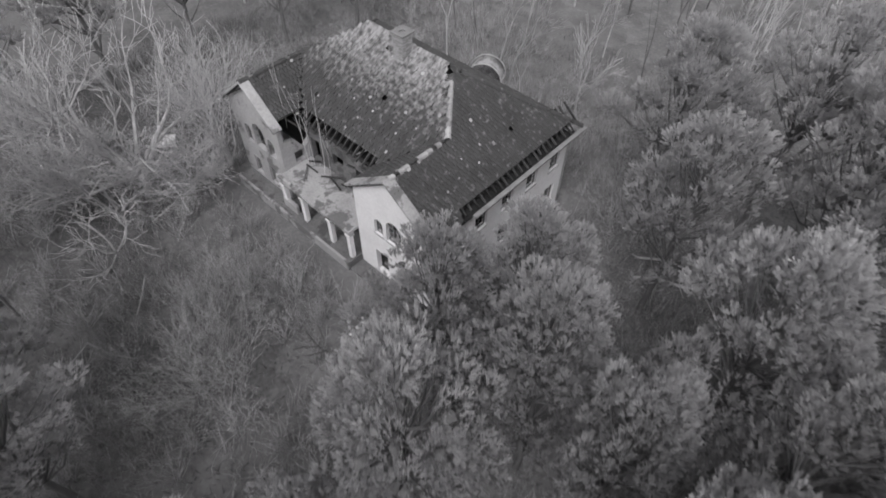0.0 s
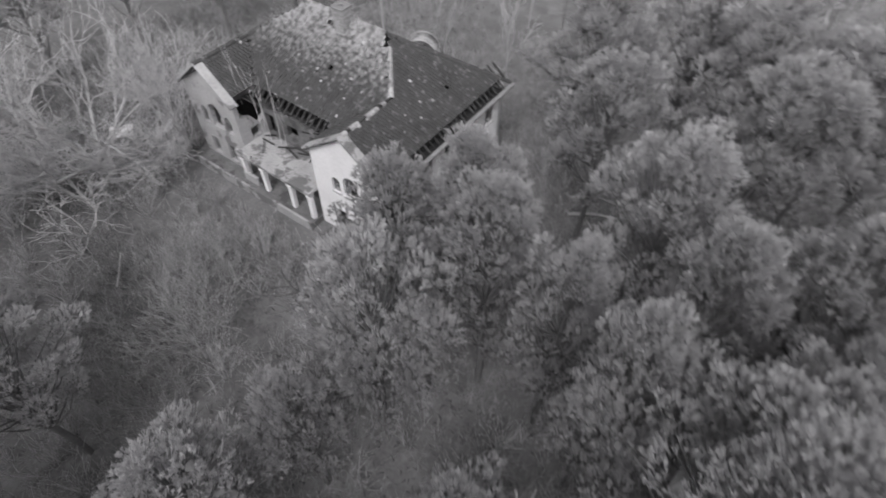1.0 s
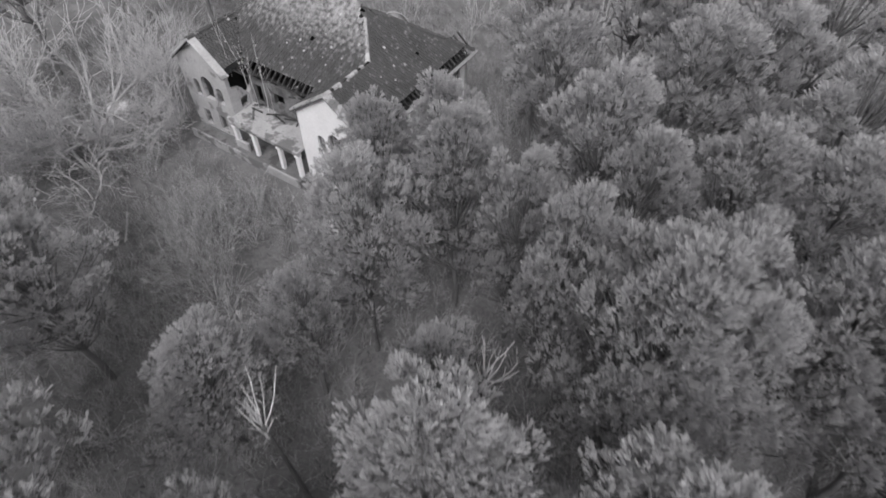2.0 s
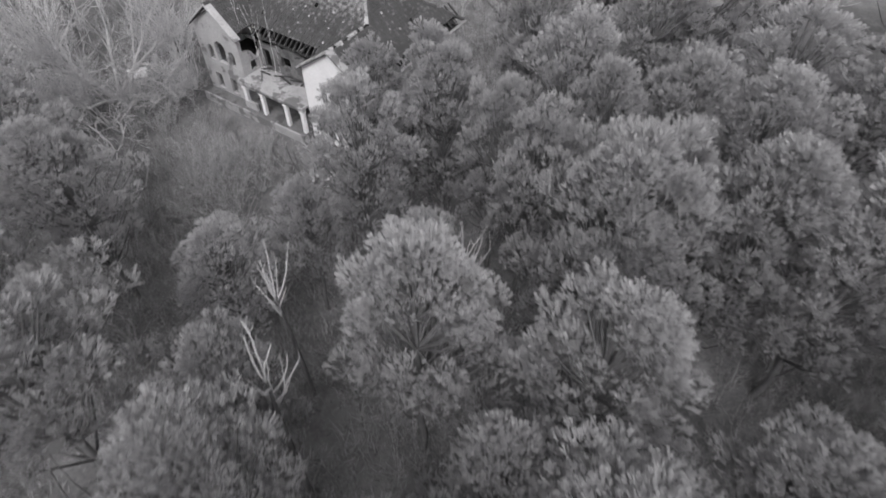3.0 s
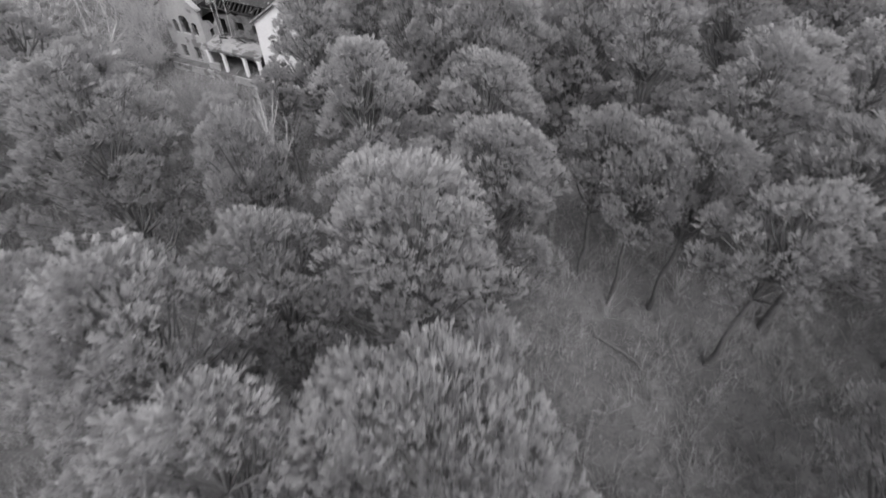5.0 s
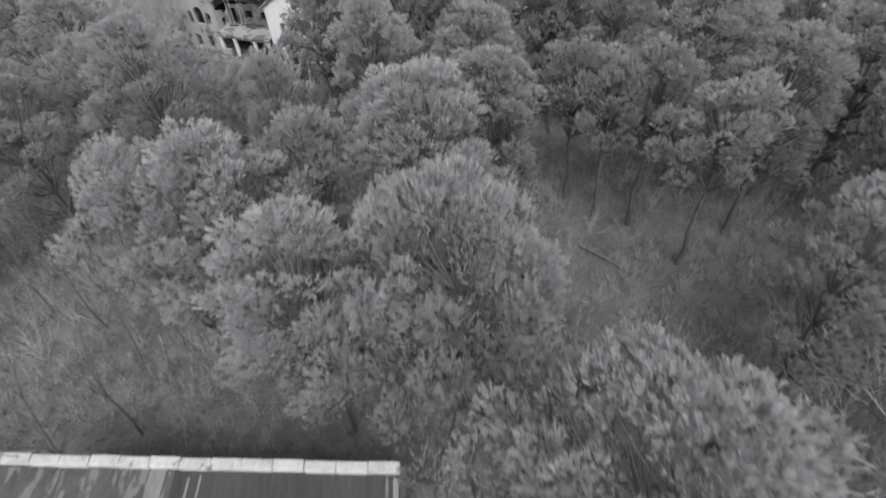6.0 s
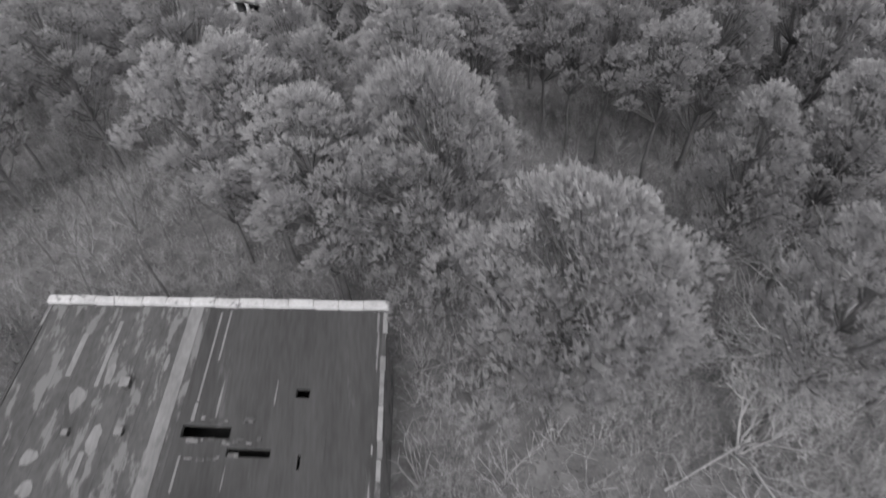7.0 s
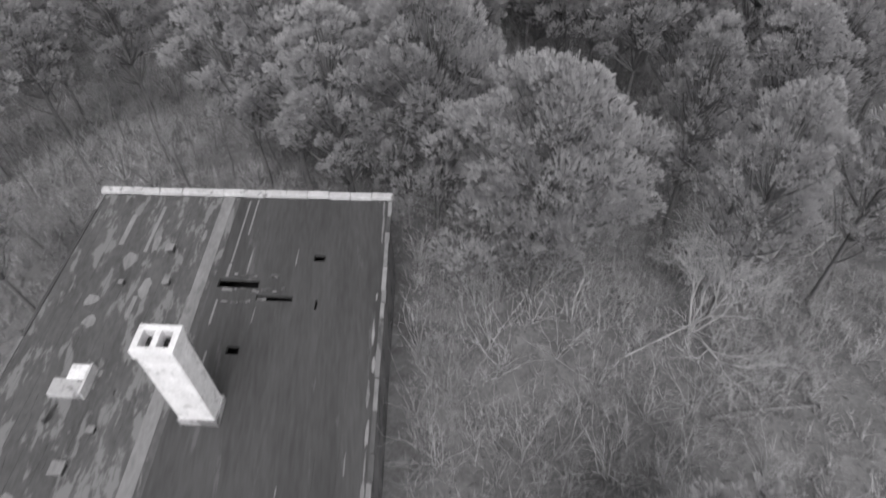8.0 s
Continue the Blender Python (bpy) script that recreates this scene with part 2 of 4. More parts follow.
# ---- trees ----
def tuft(rng, vs, fs, c, way, size, blades):
    """A shoot: a brush of needles round a twig's end, close at the foot and open at the tip."""
    u = way.orthogonal().normalized()
    w = way.cross(u)
    for _ in range(blades):
        a, s = rng.uniform(0, 6.283), rng.uniform(0.05, 0.5)
        d = (way + (u * math.cos(a) + w * math.sin(a)) * s).normalized()
        side = Vector((rng.uniform(-1, 1), rng.uniform(-1, 1), rng.uniform(-1, 1))).cross(d).normalized() * size * rng.uniform(0.05, 0.09)
        ln = size * rng.uniform(0.6, 1.15)
        k = len(vs)
        vs += [c - d * ln * 0.15, c + d * ln + side, c + d * ln - side]
        fs.append((k, k + 1, k + 2))


def ico_ball():
    bm = bmesh.new()
    bmesh.ops.create_icosphere(bm, subdivisions=1, radius=1.0)
    vs, fs = [v.co.copy() for v in bm.verts], [tuple(v.index for v in f.verts) for f in bm.faces]
    bm.free()
    return vs, fs


BALL = ico_ball()


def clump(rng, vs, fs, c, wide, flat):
    """The close twigs inside a clump of needles: a rugged lump under the brushes, toned dark as crown shade."""
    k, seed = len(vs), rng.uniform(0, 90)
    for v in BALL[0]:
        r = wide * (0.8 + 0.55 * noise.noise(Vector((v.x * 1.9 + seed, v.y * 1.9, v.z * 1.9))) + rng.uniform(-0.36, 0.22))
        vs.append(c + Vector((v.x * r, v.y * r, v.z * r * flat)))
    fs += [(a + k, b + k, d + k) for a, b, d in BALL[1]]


def pine_meshes(seed, height, radius, lobes, tufts, deep, size, blades, mat, sharp=1.0):
    """Trunk, limbs and crown of one pine: a dome of shelves, each a flattish clump of upright needle brushes."""
    rng = random.Random(seed)
    segs, limbs = [], []
    lean = Vector((rng.uniform(-0.4, 0.4), rng.uniform(-0.4, 0.4), 0))
    spine = [Vector((0, 0, -0.2))]
    for i in range(1, 9):
        f = i / 8
        spine.append(Vector((lean.x * f + rng.uniform(-0.12, 0.12), lean.y * f + rng.uniform(-0.12, 0.12), height * 0.95 * f)))
    r0 = 0.015 * height
    for i in range(8):
        segs.append((spine[i], spine[i + 1], r0 * (1 - 0.11 * i), r0 * (1 - 0.11 * (i + 1))))
    vs, fs, cv, cf = [], [], [], []
    low = height * (1 - deep)
    bias, wild = rng.uniform(0, 6.283), rng.uniform(0, 90)
    for k in range(lobes):
        f = (k + 0.5) / lobes
        g = f ** 0.8
        z = low + (height - low - 0.5) * g
        a = k * 2.4 + rng.uniform(-0.5, 0.5)
        reach = radius * (1 - g ** (2.2 / sharp)) ** 0.5 * min(1.0, 0.7 + 1.0 * g)
        reach *= 1 + 0.16 * math.cos(a - bias) + 0.75 * noise.noise(Vector((1.1 * math.cos(a), 1.1 * math.sin(a), 2.6 * g + wild)))
        out = max(0.0, reach * rng.choice((0.95, 0.9, 0.82, 0.7, 0.5)) * rng.uniform(0.9, 1.05))
        root = spine[min(7, max(1, int(8 * (z - 0.12 * height) / height)))]
        c = Vector((lean.x * g + out * math.cos(a), lean.y * g + out * math.sin(a), z + rng.uniform(-0.35, 0.35)))
        mid = root.lerp(c, 0.55) + Vector((0, 0, -0.04 * height * rng.random()))
        limbs.append((root, mid, 0.07, 0.045))
        limbs.append((mid, c, 0.045, 0.014))
        lobe = rng.uniform(0.15, 0.29) * radius * (1 - 0.25 * g)
        flat = rng.uniform(0.55, 0.95)
        pile = Vector((math.cos(a), math.sin(a), 0))
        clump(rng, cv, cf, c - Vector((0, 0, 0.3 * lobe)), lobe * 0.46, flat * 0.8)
        for _ in range(int(tufts * (lobe / (0.22 * radius)) ** 1.7)):
            d = Vector((rng.gauss(0, 1), rng.gauss(0, 1), abs(rng.gauss(0.35, 0.8)) - 0.25)).normalized()
            rr = lobe * rng.uniform(0.55, 1.05)
            p = c + Vector((d.x * rr, d.y * rr, d.z * rr * flat))
            way = (d * 0.55 + Vector((0, 0, 0.8)) + pile * 0.3).normalized()
            tuft(rng, vs, fs, p, way, rng.uniform(0.75, 1.25) * size, blades)
    tv, tf = tubes(segs + limbs, 5)
    n, k = len(fs), len(vs)
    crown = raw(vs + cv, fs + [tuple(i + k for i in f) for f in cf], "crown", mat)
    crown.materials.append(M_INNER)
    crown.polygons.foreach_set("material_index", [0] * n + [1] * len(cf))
    return raw(tv, tf, "trunk", M_BARK, True), crown


# near kinds of common size, broad near kinds, and two plainer kinds for the far wood
KINDS = ((78, 0.6, 0.8), (84, 0.64, 0.72), (74, 0.56, 0.95), (88, 0.66, 0.7), (80, 0.6, 0.85), (92, 0.7, 0.62))
PINES = [(3.2, pine_meshes(11 + i, 15.0, 3.2, lb, 58, dp, 0.3, 8, M_NEEDLE, sh)) for i, (lb, dp, sh) in enumerate(KINDS)]
PINES += [(5.0, pine_meshes(51 + i, 15.0, 5.0, 120, 105, dp, 0.3, 8, M_NEEDLE, sh)) for i, (dp, sh) in enumerate(((0.62, 0.85), (0.66, 0.75)))]
PINES += [(3.4, pine_meshes(91 + i, 15.0, 3.4, 62, 32, 0.55, 0.4, 8, M_NEEDLE)) for i in range(3)]
PINES += [(3.4, pine_meshes(95 + i, 15.0, 3.4, 50, 12, 0.55, 0.7, 7, M_NEEDLE)) for i in range(2)]
PINES += [(3.2, pine_meshes(71, 15.0, 3.2, 52, 62, 0.36, 0.3, 8, M_NEEDLE, 0.9))]


def add_pine(x, y, radius, height, kind, turn, lean=0.0, label="tall pine with a dense clumpy needle crown"):
    """lean: degrees by which the stem leans to the south."""
    tip = Matrix.Rotation(radians(lean), 4, "X")
    ob = thing("pine_tree", label, "tree", "pines of the wood", pose(x, y, soil(x, y)) @ tip @ pose(0, 0, 0, 0, 0, turn))
    base, meshes = PINES[kind]
    s = radius / base
    for me, nm in zip(meshes, ("trunk", "crown")):
        c = new(nm, me)
        c.parent = ob
        c.scale = (s * (1 + 0.15 * math.sin(turn)), s * (1 - 0.15 * math.sin(turn)), height / 15.0)
    return ob


# middle of the crown, its radius and the tree's height
WOOD = [
    (12.9, -9.5, 3.5, 16.0), (9.5, -4.0, 2.9, 14.5), (12.0, -1.0, 2.8, 15.0), (15.2, -4.0, 2.9, 16.0), (14.8, 9.0, 3.5, 15.0), (10.9, 15.4, 3.6, 15.5),
    (20.9, 2.0, 3.7, 17.0), (19.2, -4.3, 2.4, 16.0), (24.0, -1.6, 2.6, 17.0), (27.4, 0.3, 3.5, 17.5), (23.1, 9.6, 4.2, 17.0), (20.6, 16.1, 4.2, 17.0),
    (16.3, 19.6, 3.8, 17.0), (0.6, -20.0, 2.9, 15.0), (12.2, -13.6, 2.0, 12.0), (10.4, -18.6, 3.2, 11.5), (22.3, -6.5, 2.7, 17.2), (20.2, -13.8, 2.2, 14.5),
    (27.7, -9.2, 4.8, 18.5), (31.9, 1.2, 3.6, 17.5), (31.7, 10.0, 4.2, 17.0), (25.6, 15.1, 3.8, 17.0), (29.0, 20.0, 4.2, 17.0), (33.4, -4.6, 3.6, 18.0),
    (11.6, -28.5, 3.8, 19.0), (-4.6, -20.5, 3.8, 17.0), (22.9, -18.0, 3.6, 18.0), (38.0, -4.4, 3.9, 18.0), (36.4, 7.6, 4.2, 17.5), (-14.6, -18.2, 3.6, 16.0),
    (21.8, -39.0, 3.1, 17.0), (25.2, -38.2, 3.8, 18.0), (27.4, -33.2, 3.2, 17.5), (32.6, -30.2, 4.3, 19.5), (21.4, -27.6, 2.9, 17.5), (33.0, -21.6, 3.8, 17.5), (30.2, -15.4, 3.6, 17.0), (28.4, -21.2, 2.8, 14.5), (44.6, -9.8, 4.4, 18.0),
    (43.1, 4.0, 4.2, 17.5), (50.0, -14.2, 4.0, 17.5), (37.0, -39.2, 5.0, 18.5), (31.0, -40.6, 3.6, 17.0), (45.6, -44.4, 5.1, 17.0), (28.2, -26.1, 3.0, 17.0),
    (52.8, -29.9, 3.2, 17.0), (57.4, -27.2, 4.0, 17.5), (17.6, -24.0, 2.6, 15.0), (4.6, -26.6, 3.4, 16.5), (55.5, -8.6, 4.2, 17.5), (56.4, -40.4, 2.9, 17.0),
    (56.6, -58.6, 4.0, 12.0), (15.4, -56.4, 2.6, 15.0), (61.5, -19.0, 4.0, 17.5), (3.4, -33.0, 3.6, 17.5), (28.8, -3.6, 2.8, 16.5), (62.5, -36.0, 3.4, 17.0), (-29.5, -10.0, 3.4, 14.0), (-31.0, -2.0, 3.5, 14.5), (-30.0, 6.0, 3.4, 14.5), (-26.0, 13.0, 3.4, 14.5),
    (-22.0, 18.5, 3.2, 14.0),
]
rng = random.Random(5)
for i, (x, y, r, h) in enumerate(WOOD):
    near = y < 8 and -6 < x < 60
    add_pine(x, y, r, h, (6 + i % 2 if r > 4.4 else i % 6) if near else 8 + i % 3, rng.uniform(0, 360))
# leaning pines whose bare stems show over open ground
LEANING = [(37.4, -14.4, 3.0, 16.0), (39.9, -16.2, 2.6, 16.5), (42.7, -15.4, 3.0, 17.5), (46.9, -18.6, 3.2, 17.5)]
for i, (x, y, r, h) in enumerate(LEANING):
    add_pine(x, y, r, h, 13, rng.uniform(0, 360), 9.0, "leaning pine with a long bare stem")


def spread(rng, count, x0, y0, x1, y1, gap, taken, ok):
    out = []
    for _ in range(count * 30):
        if len(out) == count:
            break
        x, y = rng.uniform(x0, x1), rng.uniform(y0, y1)
        if ok(x, y) and all((x - a) ** 2 + (y - b) ** 2 > gap * gap for a, b in taken):
            out.append((x, y))
            taken.append((x, y))
    return out


def far_wood(x, y):
    """The wood beyond the stretch that the flight crosses."""
    return not (-48 < x < 82 and -75 < y < 70) and math.hypot(x - 15, y + 10) < 125


taken = [(x, y) for x, y, r, h in WOOD + LEANING]
for x, y in spread(rng, 40, -48, -62, 2, -22, 5.8, taken, lambda x, y: x < -8 or y < -30):
    add_pine(x, y, rng.uniform(2.6, 3.6), rng.uniform(13, 17), 8 + rng.randrange(3), rng.uniform(0, 360))
for x, y in spread(rng, 46, 38, -36, 82, 46, 6.0, taken, lambda x, y: x - 60 > 0.9 * (-30 - y) and not (x < 60 and y < -16)):
    add_pine(x, y, rng.uniform(3.2, 4.2), rng.uniform(15, 18), 8 + rng.randrange(3), rng.uniform(0, 360))
for x, y in spread(rng, 58, -110, -110, 120, 115, 6.5, taken, far_wood):
    add_pine(x, y, rng.uniform(2.8, 4.0), rng.uniform(13, 16), 11 + rng.randrange(2), rng.uniform(0, 360))


def shrub_ground(x, y):
    """Whether the ground is open, with neither of the buildings on it."""
    if -14.8 < x < 6.8 and -2.6 < y < 15:
        return False
    u, v = (x - 36.3) * 0.948 + (y + 44.1) * 0.317, -(x - 36.3) * 0.317 + (y + 44.1) * 0.948
    u += 0.088 * v
    return not (-19.5 < u < 1 and -27 < v < 1)


def bare_mesh(seed, height, depth, spread_, mat, thick, stems=1, fan=0.0, kids=(2, 3), sides=4, twig=0.012, first=0.4, droop=0.0, bend=0.17):
    """A leafless tree: stems that fork again and again. Gives the trunk and the branches."""
    rng = random.Random(seed)
    main, rest = [], []

    def grow(p, d, length, r, level):
        n = 3
        for i in range(n):
            d2 = (d + Vector((rng.uniform(-1, 1), rng.uniform(-1, 1), rng.uniform(-0.5 - droop, 0.8 - droop))) * bend).normalized()
            q = p + d2 * (length / n)
            r2 = max(twig, r * 0.84)
            (main if level == 0 else rest).append((p, q, r, r2))
            if level < depth and (i > 0 or level > 0):
                for _ in range(rng.randint(*kids) if i == n - 1 else rng.randint(1, 2)):
                    a = rng.uniform(0, 6.283)
                    u = d2.orthogonal().normalized()
                    w = d2.cross(u)
                    s = spread_ * rng.uniform(0.6, 1.4)
                    e = (d2 + (u * math.cos(a) + w * math.sin(a)) * s + Vector((0, 0, 0.12 - droop))).normalized()
                    grow(q, e, length * rng.uniform(0.55, 0.8), max(twig, r2 * 0.6), level + 1)
            p, d, r = q, d2, r2

    for k in range(stems):
        a = 6.283 * (k + rng.uniform(-0.3, 0.3)) / stems
        s = fan * rng.uniform(0.4, 1.2)
        way = Vector((s * math.cos(a), s * math.sin(a), 1)).normalized()
        grow(Vector((0.1 * math.cos(a), 0.1 * math.sin(a), -0.2)), way, height * first, thick * rng.uniform(0.6, 1.0), 0)
    tv, tf = tubes(main, sides + 1)
    bv, bf = tubes(rest, sides)
    return raw(tv, tf, "trunk", mat, True), raw(bv, bf, "crown", mat, True)


def stem_fan(seed, height, stems, mat, r):
    """A shrub: many thin stems from one root, each with a few side twigs."""
    rng = random.Random(seed)
    segs = []
    for _ in range(stems):
        a, s = rng.uniform(0, 6.283), abs(rng.gauss(0, 0.5))
        d = Vector((s * math.cos(a), s * math.sin(a), 1)).normalized()
        p = Vector((rng.uniform(-0.25, 0.25), rng.uniform(-0.25, 0.25), -0.05))
        ln = height * rng.uniform(0.5, 1.0)
        for i in range(4):
            d = (d + Vector((rng.uniform(-1, 1), rng.uniform(-1, 1), rng.uniform(-0.5, 0.4))) * 0.22).normalized()
            q = p + d * ln / 4
            segs.append((p, q, r * (1 - 0.18 * i), r * (1 - 0.18 * (i + 1))))
            if i:
                for _ in range(2):
                    e = (d + Vector((rng.uniform(-1, 1), rng.uniform(-1, 1), rng.uniform(-0.3, 0.6))) * 0.9).normalized()
                    m = q + e * ln * rng.uniform(0.12, 0.3)
                    segs.append((q, m, r * 0.55, r * 0.3))
            p = q
    vs, fs = tubes(segs, 3)
    return raw(vs, fs, "stems", mat, True)


def dead_top(seed):
    """A straight dead stem with a fan of bare white branches at the top."""
    rng = random.Random(seed)
    top = Vector((0.25, 0.1, 9.3))
    main = [(Vector((0, 0, -0.2)), Vector((0.1, 0.05, 5.0)), 0.14, 0.1), (Vector((0.1, 0.05, 5.0)), top, 0.1, 0.05)]
    segs = []
    for k in range(11):
        a, s = 2.4 * k, rng.uniform(0.1, 0.75)
        p = top + Vector((0, 0, -1.6 + 0.16 * k))
        d = Vector((s * math.cos(a), s * math.sin(a), 1.0)).normalized()
        r, ln = 0.045, rng.uniform(1.6, 3.4)
        for i in range(4):
            d = (d + Vector((rng.uniform(-1, 1), rng.uniform(-1, 1), rng.uniform(0, 0.6))) * 0.16).normalized()
            q = p + d * ln / 4
            segs.append((p, q, r, r * 0.75))
            if i and rng.random() < 0.7:
                e = (d + Vector((rng.uniform(-1, 1), rng.uniform(-1, 1), 0.2)) * 0.6).normalized()
                segs.append((q, q + e * ln * rng.uniform(0.15, 0.3), r * 0.5, r * 0.25))
            p, r = q, r * 0.75
    tv, tf = tubes(main, 6)
    bv, bf = tubes(segs, 5)
    return raw(tv, tf, "trunk", M_BARK, True), raw(bv, bf, "crown", M_BIRCH, True)


BIG_BARE = bare_mesh(3, 13.5, 3, 0.7, M_PALEBARK, 0.3, 9, 0.8, (1, 2), 4, 0.024, 0.5, 0.0, 0.38)
SIDE_BARE = bare_mesh(7, 10.0, 3, 0.55, M_PALEBARK, 0.15, 6, 0.5, (2, 3), 4, 0.014, 0.5, 0.0, 0.36)
LOW_BARE = bare_mesh(15, 7.0, 3, 0.7, M_PALEBARK, 0.11, 7, 1.1, (2, 4), 4, 0.016, 0.5, 0.12, 0.34)
CROOKED = bare_mesh(16, 8.0, 2, 0.8, M_BIRCH, 0.13, 5, 1.1, (1, 3), 5, 0.028, 0.5, 0.15, 0.45)
BUSHY = bare_mesh(17, 7.0, 3, 0.6, M_BRUSH, 0.07, 8, 0.6, (2, 4), 3, 0.01, 0.45, 0.0, 0.25)
POLES = [bare_mesh(70 + i, 10.0, 1, 0.4, M_BARK, 0.12, 1, 0.05, (1, 2), 4, 0.03, 0.85) for i in range(3)]
DEAD_TOP = dead_top(29)
SNAG = bare_mesh(33, 6.0, 2, 0.6, M_BARK, 0.13, 1, 0.1, (1, 2), 4, 0.03, 0.55)
BARE = [bare_mesh(20 + i, 10.0, 3, 0.5, M_SHRUB, 0.12, 1, 0.1, (2, 3), 3, 0.015, 0.5) for i in range(4)]
BIRCH = [bare_mesh(40 + i, 11.0, 2, 0.35, M_BIRCH, 0.1, 1, 0.05, (1, 3), 4, 0.014, 0.72) for i in range(2)]
SAPLING = [bare_mesh(48 + i, 8.0, 1, 0.25, M_BIRCH, 0.09, 1, 0.04, (1, 2), 5, 0.03, 0.9) for i in range(2)]
SHRUBS = [stem_fan(60 + i, 3.0, 20, M_SHRUB, 0.02) for i in range(5)]
PALE_SHRUBS = [stem_fan(80 + i, 5.2, 9, M_SHRUB, 0.024) for i in range(3)]


def add_bare(pair, name, label, group, x, y, s, turn, lean=0.0, z=None, tall=1.0):
    ob = thing(name, label, "tree", group, pose(x, y, soil(x, y) if z is None else z, lean, 0, turn))
    for me, nm in zip(pair, ("trunk", "crown")):
        c = new(nm, me)
        c.parent = ob
        c.scale = (s, s, s * tall)
    return ob


def add_shrub(me, label, group, x, y, s, turn):
    ob = tagged(new("bare_shrub", me), label, "shrub", group)
    ob.matrix_world = pose(x, y, soil(x, y), 0, 0, turn) @ Matrix.Diagonal((s, s, s, 1))


add_bare(BIG_BARE, "bare_tree", "large leafless tree with a fan of pale tangled branches", "", -19.8, -6.0, 0.95, 40)
add_bare(SIDE_BARE, "bare_tree", "leafless tree with pale branches beside the house", "", -15.6, -0.6, 0.95, 10)
add_bare(SIDE_BARE, "bare_tree", "leafless tree with pale spreading branches", "", -22.5, -11.0, 0.85, 200)
add_bare(LOW_BARE, "bare_tree", "low leafless tree with pale drooping branches", "", -17.0, -9.0, 0.9, 120)
add_bare(LOW_BARE, "bare_tree", "low leafless tree with crooked pale branches", "", -15.0, -4.5, 0.75, 300)
add_bare(DEAD_TOP, "dead_tree", "small dead tree with white barkless stems", "", -11.5, -17.5, 0.8, 30)
add_bare(CROOKED, "dead_tree", "low dead tree with crooked white limbs", "", -13.6, -11.0, 0.62, 60)
add_bare(DEAD_TOP, "dead_tree", "dead tree with bare white upper branches between pines", "", 19.6, -23.6, 1.36, 75)
add_bare(DEAD_TOP, "dead_tree", "dead tree with a bent pale crown among pines", "", 15.6, -18.9, 1.1, 200)
add_bare(DEAD_TOP, "dead_tree", "dead tree with pale forked branches under pines", "", 21.9, -12.6, 1.1, 100)
add_bare(SIDE_BARE, "bare_tree", "leafless tree with pale branches among saplings", "", 60.5, -31.0, 1.1, 80)
add_bare(SIDE_BARE, "bare_tree", "leafless tree with pale crooked branches beside pines", "", 55.5, -42.0, 0.7, 150)
add_bare(BUSHY, "bare_tree", "many-stemmed leafless tree with a fan of fine grey twigs", "", 1.4, -12.4, 1.0, 20)
add_bare(BUSHY, "bare_tree", "many-stemmed low leafless tree in the undergrowth", "", -2.6, -18.0, 0.75, 140)
add_bare(BUSHY, "bare_tree", "many-stemmed leafless tree in the clearing before the house", "", -3.4, -9.0, 0.7, 250)
add_bare(SNAG, "dead_tree", "dark dead snag with a few stubby branches", "", 4.7, -7.0, 1.15, 10)

# leafless trees of the clearing behind the house and of the wood's edge
for x, y in spread(rng, 105, -60, -45, 34, 85, 3.0, taken, lambda x, y: not (-24 < x < 9 and -14 < y < 20) and (x < -34 or y > 20)):
    add_bare(rng.choice(BARE), "bare_tree", "thin leafless tree with grey bark", "leafless trees", x, y, rng.uniform(0.7, 1.2), rng.uniform(0, 360))
for x, y in spread(rng, 70, -34, 21, 26, 80, 2.2, taken, lambda x, y: True):
    add_bare(rng.choice(POLES), "bare_tree", "slender dark leafless tree at the wood's edge", "leafless trees", x, y, rng.uniform(0.7, 1.2), rng.uniform(0, 360))
# thin leafless trees between the pines
for x, y in spread(rng, 22, 2, -56, 22, -28, 2.6, taken, lambda x, y: y < -27 + 0.1 * x and shrub_ground(x, y)):
    add_bare(rng.choice(POLES), "bare_tree", "thin dark leafless tree between pines", "leafless trees", x, y, rng.uniform(0.5, 0.9), rng.uniform(0, 360))
for x, y in ((7.4, 36.5), (8.4, 37.5), (9.2, 36.8), (13.4, 39.6), (17.0, 46.0), (18.2, 48.5), (19.0, 50.0), (23.5, 56.0)):
    add_bare(rng.choice(BIRCH), "birch_tree", "slender leafless birch with white bark", "birches", x, y, rng.uniform(0.75, 1.0), rng.uniform(0, 360))
for x, y, q in ((-12.3, 20.6, 0.8), (-4.0, 20.8, 0.42), (-2.0, 20.5, 0.32)):
    add_bare(SAPLING[0], "birch_tree", "thin young birch with a white stem behind the house", "birches", x, y, q, 40 * x)


shrub_taken = []
shrub_spots = spread(rng, 120, -16, -28, 12, -3, 1.4, shrub_taken, shrub_ground)
shrub_spots += spread(rng, 84, 6, -64, 66, -8, 2.2, shrub_taken, shrub_ground)
shrub_spots += spread(rng, 50, -24, -20, 26, 24, 2.2, shrub_taken, shrub_ground)
for x, y in shrub_spots:
    add_shrub(rng.choice(SHRUBS), "leafless tangled shrub of the undergrowth", "undergrowth shrubs", x, y, rng.uniform(0.5, 1.1), rng.uniform(0, 360))
for x, y in spread(rng, 40, 37, -66, 60, -42, 1.7, [], shrub_ground):
    add_shrub(rng.choice(PALE_SHRUBS), "young leafless saplings with pale stems", "pale saplings", x, y, rng.uniform(0.6, 1.1), rng.uniform(0, 360))


